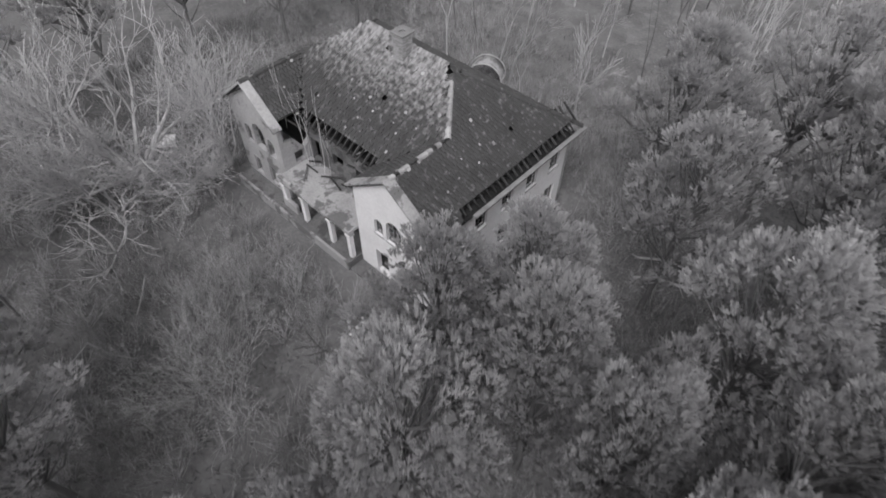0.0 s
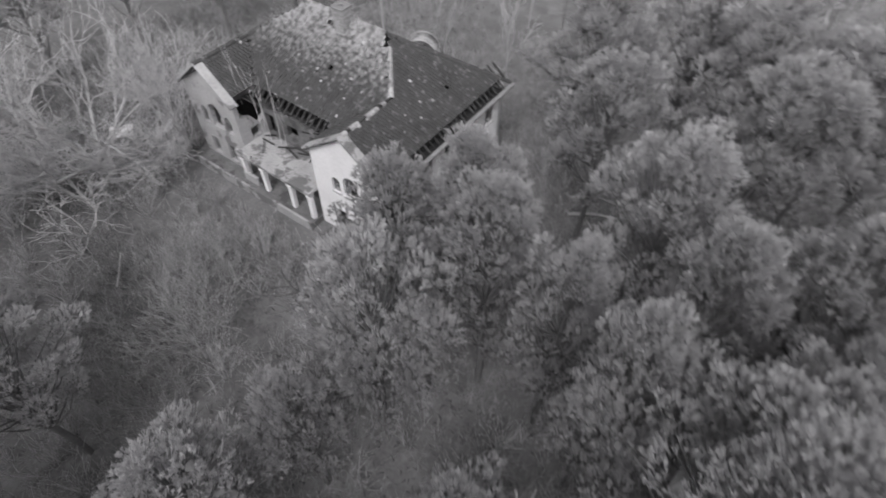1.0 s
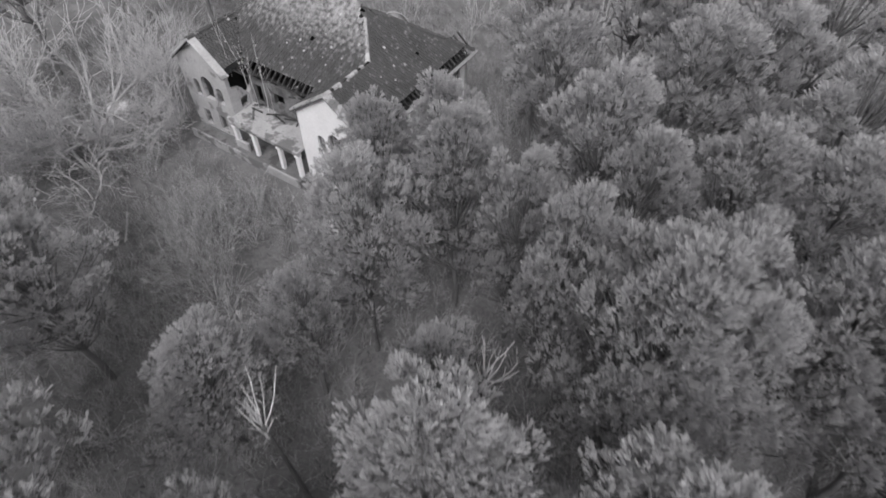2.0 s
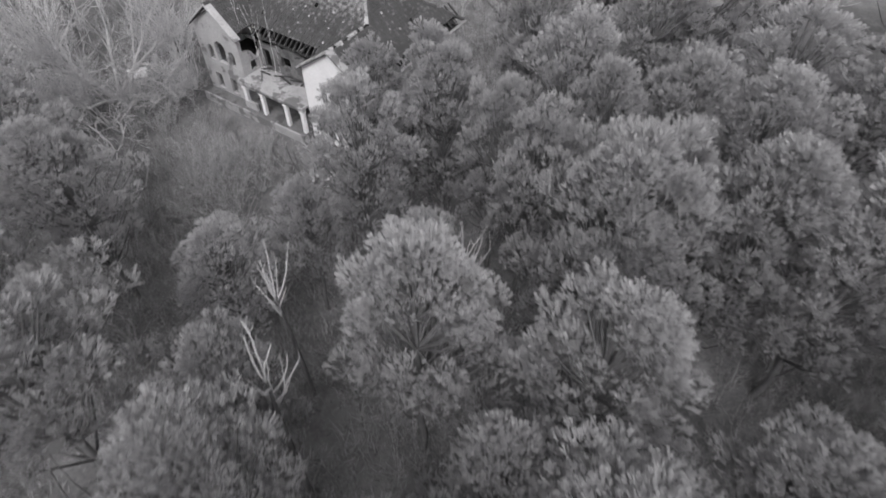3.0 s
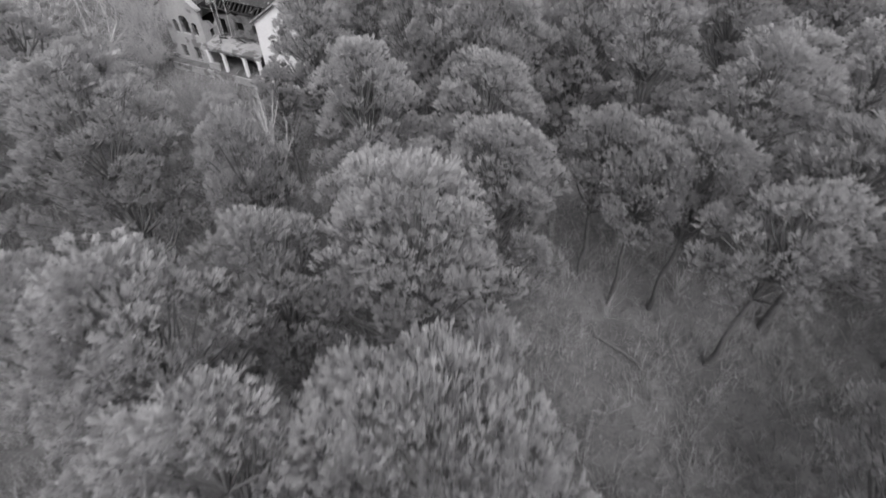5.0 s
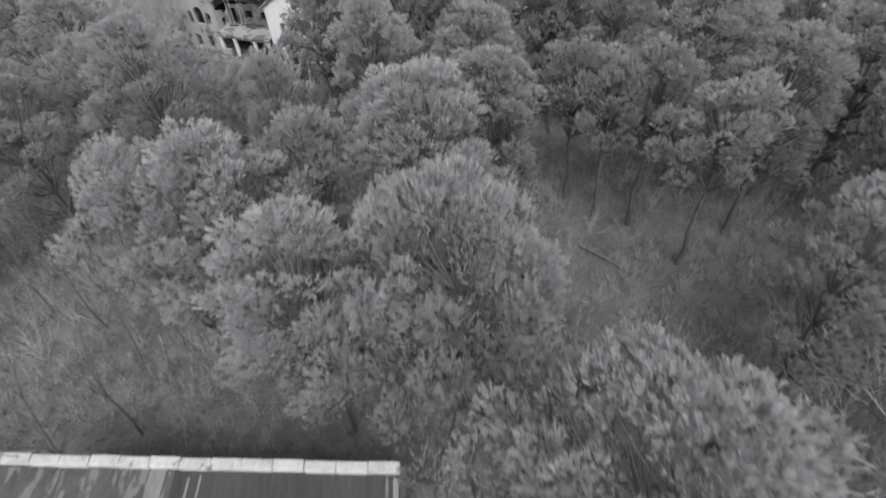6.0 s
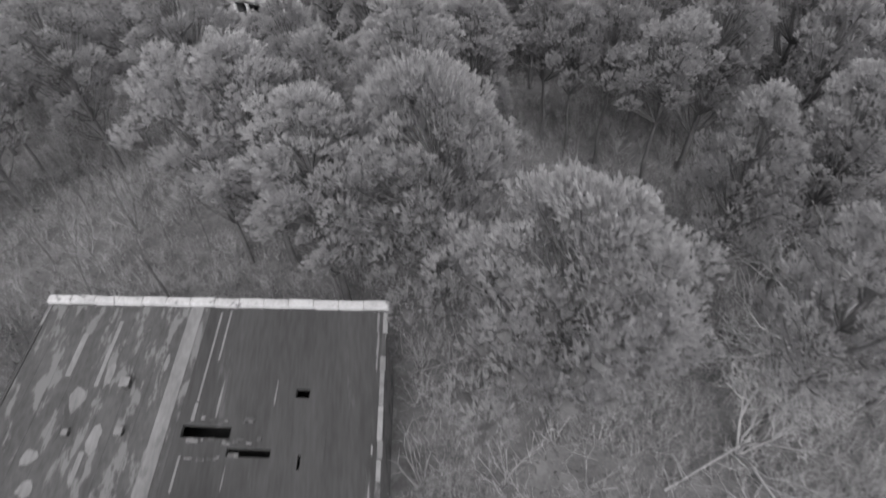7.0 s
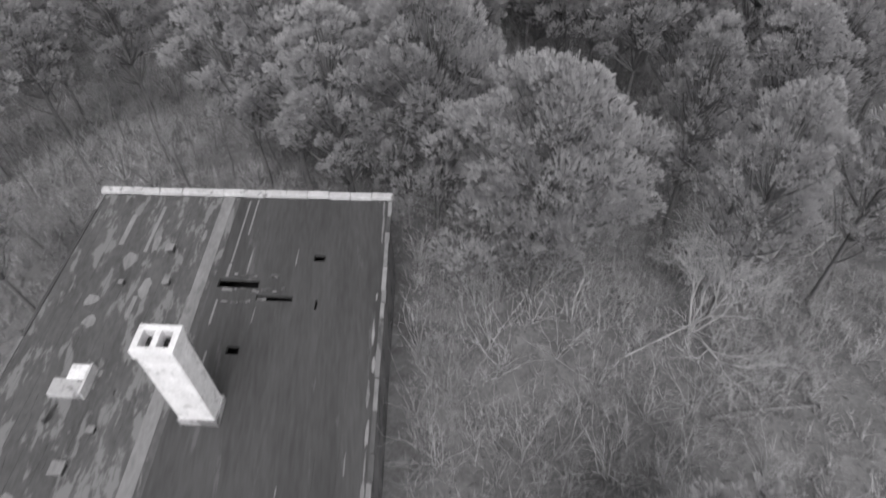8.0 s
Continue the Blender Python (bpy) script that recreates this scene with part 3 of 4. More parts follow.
def scatter_litter():
    """Grass blades, twigs and leaves on the floor of the wood."""
    rng = random.Random(77)
    vs, fs = [], []
    for _ in range(90000):
        x, y = rng.uniform(-30, 68), rng.uniform(-66, 34)
        if not shrub_ground(x, y):
            continue
        z = soil(x, y)
        a, ln, w = rng.uniform(0, 6.283), rng.uniform(0.15, 0.55), rng.uniform(0.015, 0.05)
        up = rng.uniform(0.05, 0.5)
        c, s = math.cos(a), math.sin(a)
        k = len(vs)
        vs += [(x - s * w, y + c * w, z), (x + s * w, y - c * w, z), (x + c * ln, y + s * ln, z + up)]
        fs.append((k, k + 1, k + 2))
    tagged(new("dead_grass", raw(vs, fs, "dead_grass", M_LITTER)), "dry grass blades and litter over the forest floor", "grass", kind="stuff")


scatter_litter()


def brushwood():
    """The thicket of the floor: bunches of thin bare twigs, closer in some patches than in others."""
    rng = random.Random(41)
    vs, fs = [], []
    for _ in range(26000):
        x, y = rng.uniform(-34, 70), rng.uniform(-68, 30)
        if not shrub_ground(x, y) or noise.noise(Vector((x * 0.16, y * 0.16, 4.0))) < rng.uniform(-0.55, 0.25):
            continue
        z, tall = soil(x, y), rng.uniform(0.5, 2.3)
        for _ in range(15):
            a, out = rng.uniform(0, 6.283), rng.uniform(0.1, 0.75) * tall
            b, w = rng.uniform(0, 6.283), rng.uniform(0.006, 0.018)
            c, q = (x + 0.2 * math.cos(b), y + 0.2 * math.sin(b)), rng.uniform(0.55, 1.0)
            k = len(vs)
            tip = (c[0] + out * math.cos(a), c[1] + out * math.sin(a), z + tall * q)
            vs += [(c[0] - w * math.sin(a), c[1] + w * math.cos(a), z), (c[0] + w * math.sin(a), c[1] - w * math.cos(a), z), tip]
            fs.append((k, k + 1, k + 2))
            m = [(vs[k][i] + tip[i]) / 2 for i in range(3)]
            e = (m[0] + 0.3 * tall * math.cos(b), m[1] + 0.3 * tall * math.sin(b), m[2] + 0.3 * tall)
            vs += [(m[0], m[1], m[2] - w), (m[0], m[1], m[2] + w), e]
            fs.append((k + 3, k + 4, k + 5))
    tagged(new("brushwood", raw(vs, fs, "brushwood", M_BRUSH)), "grey leafless brushwood covering the forest floor", "undergrowth", kind="stuff")


brushwood()

# ---- the ruined house ----
# x runs along the front, y to the back, the front faces -y
AX0, AX1, AXM = -0.9, 5.3, 2.3          # near wing: walls and ridge
BX0, BX1, BXM = -13.5, -8.3, -10.8      # far wing
EAVE, WING, RIDGE = 7.1, 9.35, 11.35
YM, YJ, YB, YR = 1.9, 4.67, 13.6, 7.8   # recessed front, where the wing ridges meet the hips, back, ridge
RX0, RX1 = -7.0, -0.3                   # ends of the ridge
SLAB = 3.4

house = thing("house", "derelict plastered house with a partly fallen tiled roof", "house")


def wall_frame(x, y, turn):
    """Takes (along, up, inwards) to the world."""
    return pose(x, y, 0, 0, 0, turn) @ Matrix(((1, 0, 0, 0), (0, 0, 1, 0), (0, 1, 0, 0), (0, 0, 0, 1)))


def house_wall(outline, holes, x, y, turn, mat, label="", thick=0.36):
    return part("wall", panel(outline, holes, thick, wall_frame(x, y, turn)), mat, house, label)


def window_in(wall, x, y, turn, u0, v0, u1, v1, bars_u, bars_v, tone=None, round_head=False):
    """A wooden window with glazing bars set back in its opening."""
    fm = wall_frame(x, y, turn)
    win = thing("window", "", "")
    win.parent = wall
    bm = bmesh.new()
    for a, b, c, d in ((u0, v0, u0 + 0.07, v1), (u1 - 0.07, v0, u1, v1), (u0, v0, u1, v0 + 0.07), (u0, v1 - 0.07, u1, v1)):
        box(bm, a, b, 0.16, c, d, 0.23, fm)
    part("frame", bm, tone or M_GREYWOOD, win)
    for i in range(1, bars_u):
        u = u0 + (u1 - u0) * i / bars_u
        part("glazing_bar", box(bmesh.new(), u - 0.025, v0 + 0.07, 0.175, u + 0.025, v1 - 0.07, 0.215, fm), tone or M_GREYWOOD, win)
    for i in range(1, bars_v):
        v = v0 + (v1 - v0) * i / bars_v
        part("glazing_bar", box(bmesh.new(), u0 + 0.07, v - 0.02, 0.178, u1 - 0.07, v + 0.02, 0.212, fm), tone or M_GREYWOOD, win)
    part("sill", box(bmesh.new(), u0 - 0.06, v0 - 0.07, -0.05, u1 + 0.06, v0 - 0.005, 0.2, fm), M_CONCRETE, win)
    return win


def gable_wing(x0, x1, xm, mat, openings, wins):
    w = x1 - x0
    top = [(0, 0), (w, 0), (w, EAVE), (xm - x0 + 0.25, WING - 0.15), (xm - x0 - 0.25, WING - 0.15), (0, EAVE)]
    wall = house_wall(top, openings, x0, 0, 0, mat, "gable wall with arched windows")
    for a in wins:
        window_in(wall, x0, 0, 0, *a)
    return wall


# near wing: nearly clean white plaster; three arched lights, one door
def lights(c, base, top):
    side = [arch(c - 1.65, base, c - 0.95, top - 0.35), arch(c + 0.95, base, c + 1.65, top - 0.35)]
    return [side[0], arch(c - 0.62, base, c + 0.62, top + 0.25), side[1]]


CA = AXM - AX0 + 0.1
gable_wing(AX0, AX1, AXM, M_PLASTER_CLEAN, lights(CA, 4.1, 5.75) + [rect(1.5, 0.35, 2.6, 2.4), rect(3.7, 0.9, 4.9, 2.4)],
           [(CA - 1.65, 4.1, CA - 0.95, 5.4, 2, 4), (CA - 0.62, 4.1, CA + 0.62, 6.0, 3, 5), (CA + 0.95, 4.1, CA + 1.65, 5.4, 2, 4), (3.7, 0.9, 4.9, 2.4, 2, 2)])
CB = BXM - BX0 + 0.05
gable_wing(BX0, BX1, BXM, M_PLASTER, lights(CB, 3.9, 5.75) + [rect(1.1, 1.0, 1.9, 2.5), rect(2.9, 1.0, 3.7, 2.5)],
           [(CB - 1.65, 3.9, CB - 0.95, 5.4, 2, 3), (1.1, 1.0, 1.9, 2.5, 2, 2), (2.9, 1.0, 3.7, 2.5, 2, 2)])


# inner flanks of the wings beside the terrace, the recessed front, the long sides and the back
def ragged(w, base, low, high, n, seed):
    """The broken top of a wall."""
    r = random.Random(seed)
    return [(0, base), (w, base)] + [(w * (1 - i / n), low + (high - low) * r.random()) for i in range(n + 1)]


house_wall([(0, 0), (YM + 0.3, 0), (YM + 0.3, 6.6), (1.2, 7.0), (0, 7.05)], [rect(0.9, 3.5, 1.7, 5.4)], AX0, YM + 0.66, -90, M_PLASTER_CLEAN)
house_wall([(0, 0), (YM + 0.3, 0), (YM + 0.3, 5.0), (1.5, 4.4), (0.9, 5.3), (0, 5.6)], [rect(0.6, 3.5, 1.4, 4.4)], BX1, 0.36, 90, M_PLASTER)
# the recess lies in shade, which the dark plaster tone paints in
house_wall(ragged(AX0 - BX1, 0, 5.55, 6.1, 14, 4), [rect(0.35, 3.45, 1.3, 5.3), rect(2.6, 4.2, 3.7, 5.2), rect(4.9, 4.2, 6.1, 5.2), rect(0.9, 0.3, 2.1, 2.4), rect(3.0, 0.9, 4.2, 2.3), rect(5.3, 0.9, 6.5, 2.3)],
           BX1, YM + 0.3, 0, M_SHADED_GRIME, "stained front wall behind the terrace, toned dark for shade, broken off at the top")
side_holes = []
for i in range(5):
    u = 1.4 + i * 2.5
    side_holes += [rect(u, 4.2, u + 1.1, 6.0), rect(u, 0.95, u + 1.1, 2.6)]
right = house_wall(rect(0, 0, YB - 0.02, EAVE - 0.75), side_holes, AX1, 0.01, 90, M_PLASTER_CLEAN, "plastered side wall with tall windows")
for i in range(5):
    u = 1.4 + i * 2.5
    window_in(right, AX1, 0.01, 90, u, 4.2, u + 1.1, 6.0, 2, 3)
    window_in(right, AX1, 0.01, 90, u, 0.95, u + 1.1, 2.6, 2, 3)
left = house_wall(rect(0, 0, YB - 0.02, EAVE - 0.25), side_holes, BX0, YB - 0.01, -90, M_PLASTER, "stained side wall with tall windows")
house_wall(rect(0, 0, AX1 - BX0, EAVE - 0.25), [rect(1.5 + 3 * i, 1.0, 2.6 + 3 * i, 2.6) for i in range(6)] + [rect(1.5 + 3 * i, 4.2, 2.6 + 3 * i, 6.0) for i in range(6)], AX1, YB, 180, M_PLASTER)

# floors inside, seen where the roof has gone; the upper one carries the rooms' darkness
part("upper_floor", box(bmesh.new(), BX0 + 0.4, YM + 0.7, SLAB - 0.25, AX1 - 0.4, YB - 0.4, SLAB - 0.02), M_DARK, house, "upper floor toned near black as unlit rooms")
part("ceiling_board", box(bmesh.new(), -2.2, YM + 0.8, 6.45, AX1 - 0.45, YB - 0.5, 6.55), M_DARKWOOD, house)
part("ground_slab", box(bmesh.new(), BX0 - 0.15, -1.1, -0.3, AX1 + 0.15, YB + 0.15, 0.12), M_SHADED_GRIME, house, "low stained concrete plinth round the house")

# terrace over the porch, its edge beam, columns and step
part("terrace_slab", box(bmesh.new(), BX1 + 0.02, -0.85, SLAB - 0.22, AX0 - 0.02, YM + 0.28, SLAB, bevel=0.02), M_CONCRETE, house, "terrace floor of stained concrete, wet and patchy")
part("edge_beam", box(bmesh.new(), BX1 + 0.02, -0.72, SLAB - 0.48, AX0 - 0.02, -0.42, SLAB - 0.225), M_CONCRETE, house)
part("parapet_stub", box(bmesh.new(), BX1 + 0.0, -0.82, SLAB + 0.004, BX1 + 1.5, -0.6, SLAB + 0.3, bevel=0.04), M_PLASTER, house)
part("porch_wall", box(bmesh.new(), BX1 + 0.02, -0.75, 0.705, BX1 + 1.5, -0.5, 1.5, bevel=0.03), M_PLASTER, house)
for x in (BX1 + 0.35, -5.9, -3.1, -1.2):
    bm = box(bmesh.new(), x - 0.17, -0.74, 0.705, x + 0.17, -0.4, SLAB - 0.485, bevel=0.03)
    box(bm, x - 0.22, -0.79, SLAB - 0.6, x + 0.22, -0.35, SLAB - 0.484)
    part("column", bm, M_PLASTER_CLEAN, house)
part("porch_floor", box(bmesh.new(), BX0 + 0.3, -1.09, -0.2, AX0 - 0.02, YM + 0.28, 0.7), M_SHADED_GRIME, house, "raised porch floor of grimy concrete")
part("porch_kerb", box(bmesh.new(), BX0 + 0.3, -1.28, -0.2, AX0 - 0.02, -1.1, 0.82, bevel=0.03), M_CONCRETE, house, "pale kerb along the porch")


# roof planes: eave direction, up the slope, outline in those two
def roof_plane(corners, hole=None, seed=1, pieces=0, deck=True, mat=M_TILE, fill=1.04):
    """Lays tiles in courses on a plane given by its corners (the first two along the eave)."""
    c = [Vector(p) for p in corners]
    e = (c[1] - c[0]).normalized()
    nrm = e.cross(c[2] - c[1]).normalized()
    if nrm.z < 0:
        nrm = -nrm
    s = nrm.cross(e).normalized()
    if s.z < 0:
        s = -s
    flat = [((p - c[0]).dot(e), (p - c[0]).dot(s)) for p in c]
    rng = random.Random(seed)
    roof = thing("roof", "", "")
    roof.parent = house
    if deck:
        bm = bmesh.new()
        top = [bm.verts.new(p - nrm * 0.03) for p in c]
        low = [bm.verts.new(p - nrm * 0.1) for p in c]
        if not hole:
            bm.faces.new(top)
            bm.faces.new(low[::-1])
            for i in range(len(c)):
                j = (i + 1) % len(c)
                bm.faces.new((top[j], top[i], low[i], low[j]))
            part("roof_deck", bm, M_ROOFDECK, roof)
        else:
            bm.free()
    lo_u, hi_u = min(p[0] for p in flat), max(p[0] for p in flat)
    hi_v = max(p[1] for p in flat)
    du, dv = 0.27, 0.34
    vs, fs, singles = [], [], 0
    tile_me = []
    for row in range(int(hi_v / dv) + 1):
        for col in range(int((hi_u - lo_u) / du) + 1):
            u, v = lo_u + (col + 0.5 + 0.5 * (row % 2)) * du, (row + 0.5) * dv
            if not inside((u, v), flat) or (hole and hole(u, v, c[0] + e * u + s * v)):
                continue
            if rng.random() < 0.006:
                continue
            lift = rng.uniform(0.0, 0.018)
            ju, jv = rng.uniform(-0.012, 0.012), rng.uniform(-0.02, 0.02)
            tw = rng.uniform(-0.03, 0.03)
            prof = ((-0.5, 0.0), (-0.28, 0.03), (0.02, 0.045), (0.3, 0.028), (0.5, 0.0))
            k = len(vs)
            o = c[0] + e * (u + ju) + s * (v + jv) + nrm * lift
            for vv, up in ((-0.56, 0.045), (0.56, 0.0)):
                for pu, pz in prof:
                    vs.append(o + e * (pu * du * fill + tw * vv * dv) + s * (vv * dv) + nrm * (pz + up))
            for pu in (-0.5, 0.5):
                vs.append(o + e * (pu * du * fill) + s * (-0.56 * dv) + nrm * 0.01)
            for i in range(4):
                fs.append((k + i, k + i + 1, k + 6 + i, k + 5 + i))
            fs.append((k + 10, k + 11, k + 4, k + 3, k + 2, k + 1, k))
            if singles < pieces and v > hi_v * 0.45:
                singles += 1
                ob = new("roof_tile", raw([x - o for x in vs[k:]], [[i - k for i in f] for f in fs[-5:]], "roof_tile", mat))
                ob.location = o
                ob.parent = roof
                del vs[k:], fs[-5:]
    if vs:
        ob = new("tiles", raw(vs, fs, "tiles", mat))
        ob.parent = roof
        ob["kind"] = "stuff"
        ob["label"] = "mossy clay tiles in courses"
    return roof, c, e, s, nrm


FY = -0.3
E0, E1 = AX0 - 0.35, AX1 + 0.35


def fallen_front(u, v, p):
    """The broken part of the front slope over the terrace."""
    n = noise.noise(Vector((p.x * 0.8, p.y * 0.8, 2.0)))
    edge = 0.5 + 0.35 * n
    return p.y - YM < max(0.15, edge) if p.x < -1.2 else p.y < YM + 0.05 + 0.3 * n


def fallen_wing(u, v, p):
    n = noise.noise(Vector((p.x * 0.8, p.y * 0.8, 5.0)))
    return p.x > BXM + 2.2 + 0.25 * n


def eave_gone(u, v, p):
    """The lowest courses over the side wall have slid off."""
    return p.y > 2.5 and p.x > E1 - 0.6 - 0.1 * noise.noise(Vector((p.y * 1.5, 0, 0)))


roof_r = roof_plane([(E1, FY, EAVE - 0.25), (E1, YB + 0.35, EAVE - 0.25), (RX1, YR, RIDGE), (AXM, YJ, WING), (AXM, FY, WING)], eave_gone, 1)
roof_plane([(E0, FY, EAVE - 0.25), (E0, YM, EAVE - 0.25), (AXM, YJ, WING), (AXM, FY, WING)], None, 2)
roof_f = roof_plane([(BX1 + 0.3, YM, EAVE - 0.25), (E0, YM, EAVE - 0.25), (AXM, YJ, WING), (RX1, YR, RIDGE), (RX0, YR, RIDGE), (BXM, YJ, WING)], fallen_front, 3, 290, True, M_TILE_PALE, 0.95)
roof_b = roof_plane([(BX1 + 0.3, FY, EAVE - 0.25), (BX1 + 0.3, YM, EAVE - 0.25), (BXM, YJ, WING), (BXM, FY, WING)], fallen_wing, 4)
roof_plane([(BX0 - 0.35, FY, EAVE - 0.25), (BX0 - 0.35, YB + 0.35, EAVE - 0.25), (RX0, YR, RIDGE), (BXM, YJ, WING), (BXM, FY, WING)], None, 5)
roof_plane([(BX0 - 0.35, YB + 0.35, EAVE - 0.25), (E1, YB + 0.35, EAVE - 0.25), (RX1, YR, RIDGE), (RX0, YR, RIDGE)], None, 6)


def ridge_caps(a, b, mat, gone=0.0, seed=1):
    """Half-round tiles along a ridge or hip."""
    a, b = Vector(a), Vector(b)
    d = (b - a).normalized()
    side = d.cross(Vector((0, 0, 1))).normalized()
    up = side.cross(d)
    rng = random.Random(seed)
    n = int((b - a).length / 0.36)
    for i in range(n):
        if rng.random() < gone:
            continue
        vs, fs = [], []
        for t, r in ((-0.02, 0.2), (0.4, 0.16)):
            for k in range(6):
                an = math.pi * k / 5
                vs.append(d * t + side * (r * math.cos(an)) + up * (r * math.sin(an) - 0.02))
        for k in range(5):
            fs.append((k, k + 1, k + 7, k + 6))
        ob = new("ridge_tile", raw(vs, fs, "ridge_tile", mat))
        ob.location = a + d * (i * 0.36) + up * rng.uniform(0.0, 0.03)
        ob.parent = house


ridge_caps((AXM, FY, WING), (AXM, YJ, WING), M_LICHEN, 0.35, 1)
ridge_caps((AXM, YJ, WING), (RX1, YR, RIDGE), M_LICHEN, 0.05, 2)
ridge_caps((RX0, YR, RIDGE), (RX1, YR, RIDGE), M_TILE, 0.08, 3)
ridge_caps((E1, YB + 0.35, EAVE - 0.25), (RX1, YR, RIDGE), M_TILE, 0.15, 4)
ridge_caps((BXM, YJ, WING), (RX0, YR, RIDGE), M_TILE, 0.5, 5)
ridge_caps((BXM, FY, WING), (BXM, YJ, WING), M_TILE, 0.3, 6)

# verges of the two gables: a flat plastered coping that follows the slope
for xm, x0, x1, mat in ((AXM, E0, E1, M_CONCRETE), (BXM, BX0 - 0.35, BX1 + 0.3, M_PLASTER)):
    for xe in (x0, x1):
        a, b = Vector((xm, 0.02, WING + 0.02)), Vector((xe, 0.02, EAVE - 0.22))
        d = b - a
        q = d.to_track_quat("X", "Z").to_matrix().to_4x4()
        part("verge_coping", box(bmesh.new(), -0.05, -0.38, -0.06, d.length, 0.32, 0.1, Matrix.Translation(a) @ q, 0.03), mat, house)

# bare rafter ends and gutter board along the open eave
rng = random.Random(8)
for i in range(27):
    y = 0.9 + i * 0.5 + rng.uniform(-0.07, 0.07)
    up = 0.74
    part("rafter", beam(bmesh.new(), (E1 - 0.05 + rng.uniform(-0.25, 0.08), y + rng.uniform(-0.06, 0.06), EAVE - 0.36 + rng.uniform(-0.05, 0.03)), (E1 - 1.6, y, EAVE - 0.36 + 1.6 * up), 0.08, 0.14), M_DARKWOOD, house)
# near-black sheet added to darken the gap behind the rafter ends
part("dark_attic_sheet", beam(bmesh.new(), (E1 - 0.62, 0.5, EAVE - 0.6), (E1 - 0.62, YB, EAVE - 0.6), 1.2, 0.05), M_DARK, house)
part("gutter_board", beam(bmesh.new(), (E1 + 0.12, 3.2, EAVE - 0.5), (E1 + 0.12, YB + 0.7, EAVE - 0.5), 0.3, 0.12), M_GREYWOOD, house, "pale weathered gutter board")

# fallen timbers where the roof has collapsed
rng = random.Random(31)
for i in range(14):
    x = BX1 + 0.3 + i * 0.5
    part("rafter", beam(bmesh.new(), (x, YM - rng.uniform(0.0, 0.25), EAVE - 0.4 - 0.1 * rng.random()), (x + rng.uniform(-0.05, 0.05), YM + 1.5, EAVE + 0.78), 0.09, 0.14), M_DARKWOOD, house)
part("wall_plate", beam(bmesh.new(), (BX1 + 0.2, YM + 0.45, 6.3), (AX0 - 0.1, YM + 0.45, 6.15), 0.16, 0.18), M_DARKWOOD, house)
for i in range(20):
    a = Vector((rng.uniform(BX1 + 0.2, -1.8), rng.uniform(YM - 0.9, YM + 0.4), rng.choice((rng.uniform(5.7, 6.7), SLAB + 0.12))))
    way = Vector((rng.uniform(-1, 1), rng.uniform(-0.5, 0.5), rng.uniform(-0.15, 0.3) if a.z > 5 else rng.uniform(0.0, 0.12))).normalized()
    part("broken_timber", beam(bmesh.new(), a, a + way * rng.uniform(0.6, 1.7), 0.08, 0.1), rng.choice((M_DARKWOOD, M_DARKWOOD, M_GREYWOOD)), house)


# chimney by the ridge
def brick_chimney(x, y, z0, z1, w, d):
    ch = thing("chimney", "", "")
    ch.parent = house
    part("stack", box(bmesh.new(), x - w / 2 + 0.02, y - d / 2 + 0.02, z0, x + w / 2 - 0.02, y + d / 2 - 0.02, z1 - 0.05), M_CONCRETE, ch)
    h = 0.075
    rows = int((z1 - z0) / h)
    long_b = box(bmesh.new(), -0.12, -0.055, -0.031, 0.12, 0.055, 0.031, bevel=0.006)
    me = mesh_of(long_b, "brick", M_BRICK)
    r = random.Random(9)
    for i in range(rows):
        z = z0 + (i + 0.5) * h
        if z < z0 + 0.9:
            continue
        out = 0.05 if i >= rows - 3 else 0.0
        off = 0.125 if i % 2 else 0.0
        for side in range(4):
            ln = (w if side % 2 == 0 else d) + 2 * out
            n = int(ln / 0.25)
            for j in range(n):
                t = -ln / 2 + 0.125 + j * 0.25 + off * 0.5
                if side % 2 == 0:
                    p, a = (x + t, y + (d / 2 + out - 0.05) * (1 if side else -1), z), 0
                else:
                    p, a = (x + (w / 2 + out - 0.05) * (1 if side == 1 else -1), y + t, z), 90
                ob = new("brick", me)
                ob.matrix_world = pose(*p, 0, 0, a + r.uniform(-1.5, 1.5))
                ob.parent = ch
    bm = box(bmesh.new(), x - w / 2 - 0.1, y - d / 2 - 0.1, z1 - 0.06, x + w / 2 + 0.1, y - 0.16, z1 + 0.04)
    box(bm, x - w / 2 - 0.1, y + 0.16, z1 - 0.06, x + w / 2 + 0.1, y + d / 2 + 0.1, z1 + 0.04)
    box(bm, x - w / 2 - 0.1, y - 0.16, z1 - 0.06, x - 0.16, y + 0.16, z1 + 0.04)
    box(bm, x + 0.16, y - 0.16, z1 - 0.06, x + w / 2 + 0.1, y + 0.16, z1 + 0.04)
    part("cap", bm, M_BRICK, ch)
    part("flue", box(bmesh.new(), x - 0.155, y - 0.155, z1 - 0.3, x + 0.155, y + 0.155, z1 - 0.05), M_DARK, ch)
    part("flashing", box(bmesh.new(), x - w / 2 - 0.14, y - d / 2 - 0.14, z0 + 0.62, x + w / 2 + 0.14, y + d / 2 + 0.14, z0 + 0.74), M_CONCRETE, ch)


brick_chimney(-3.4, 6.9, 10.0, 12.75, 0.85, 0.85)

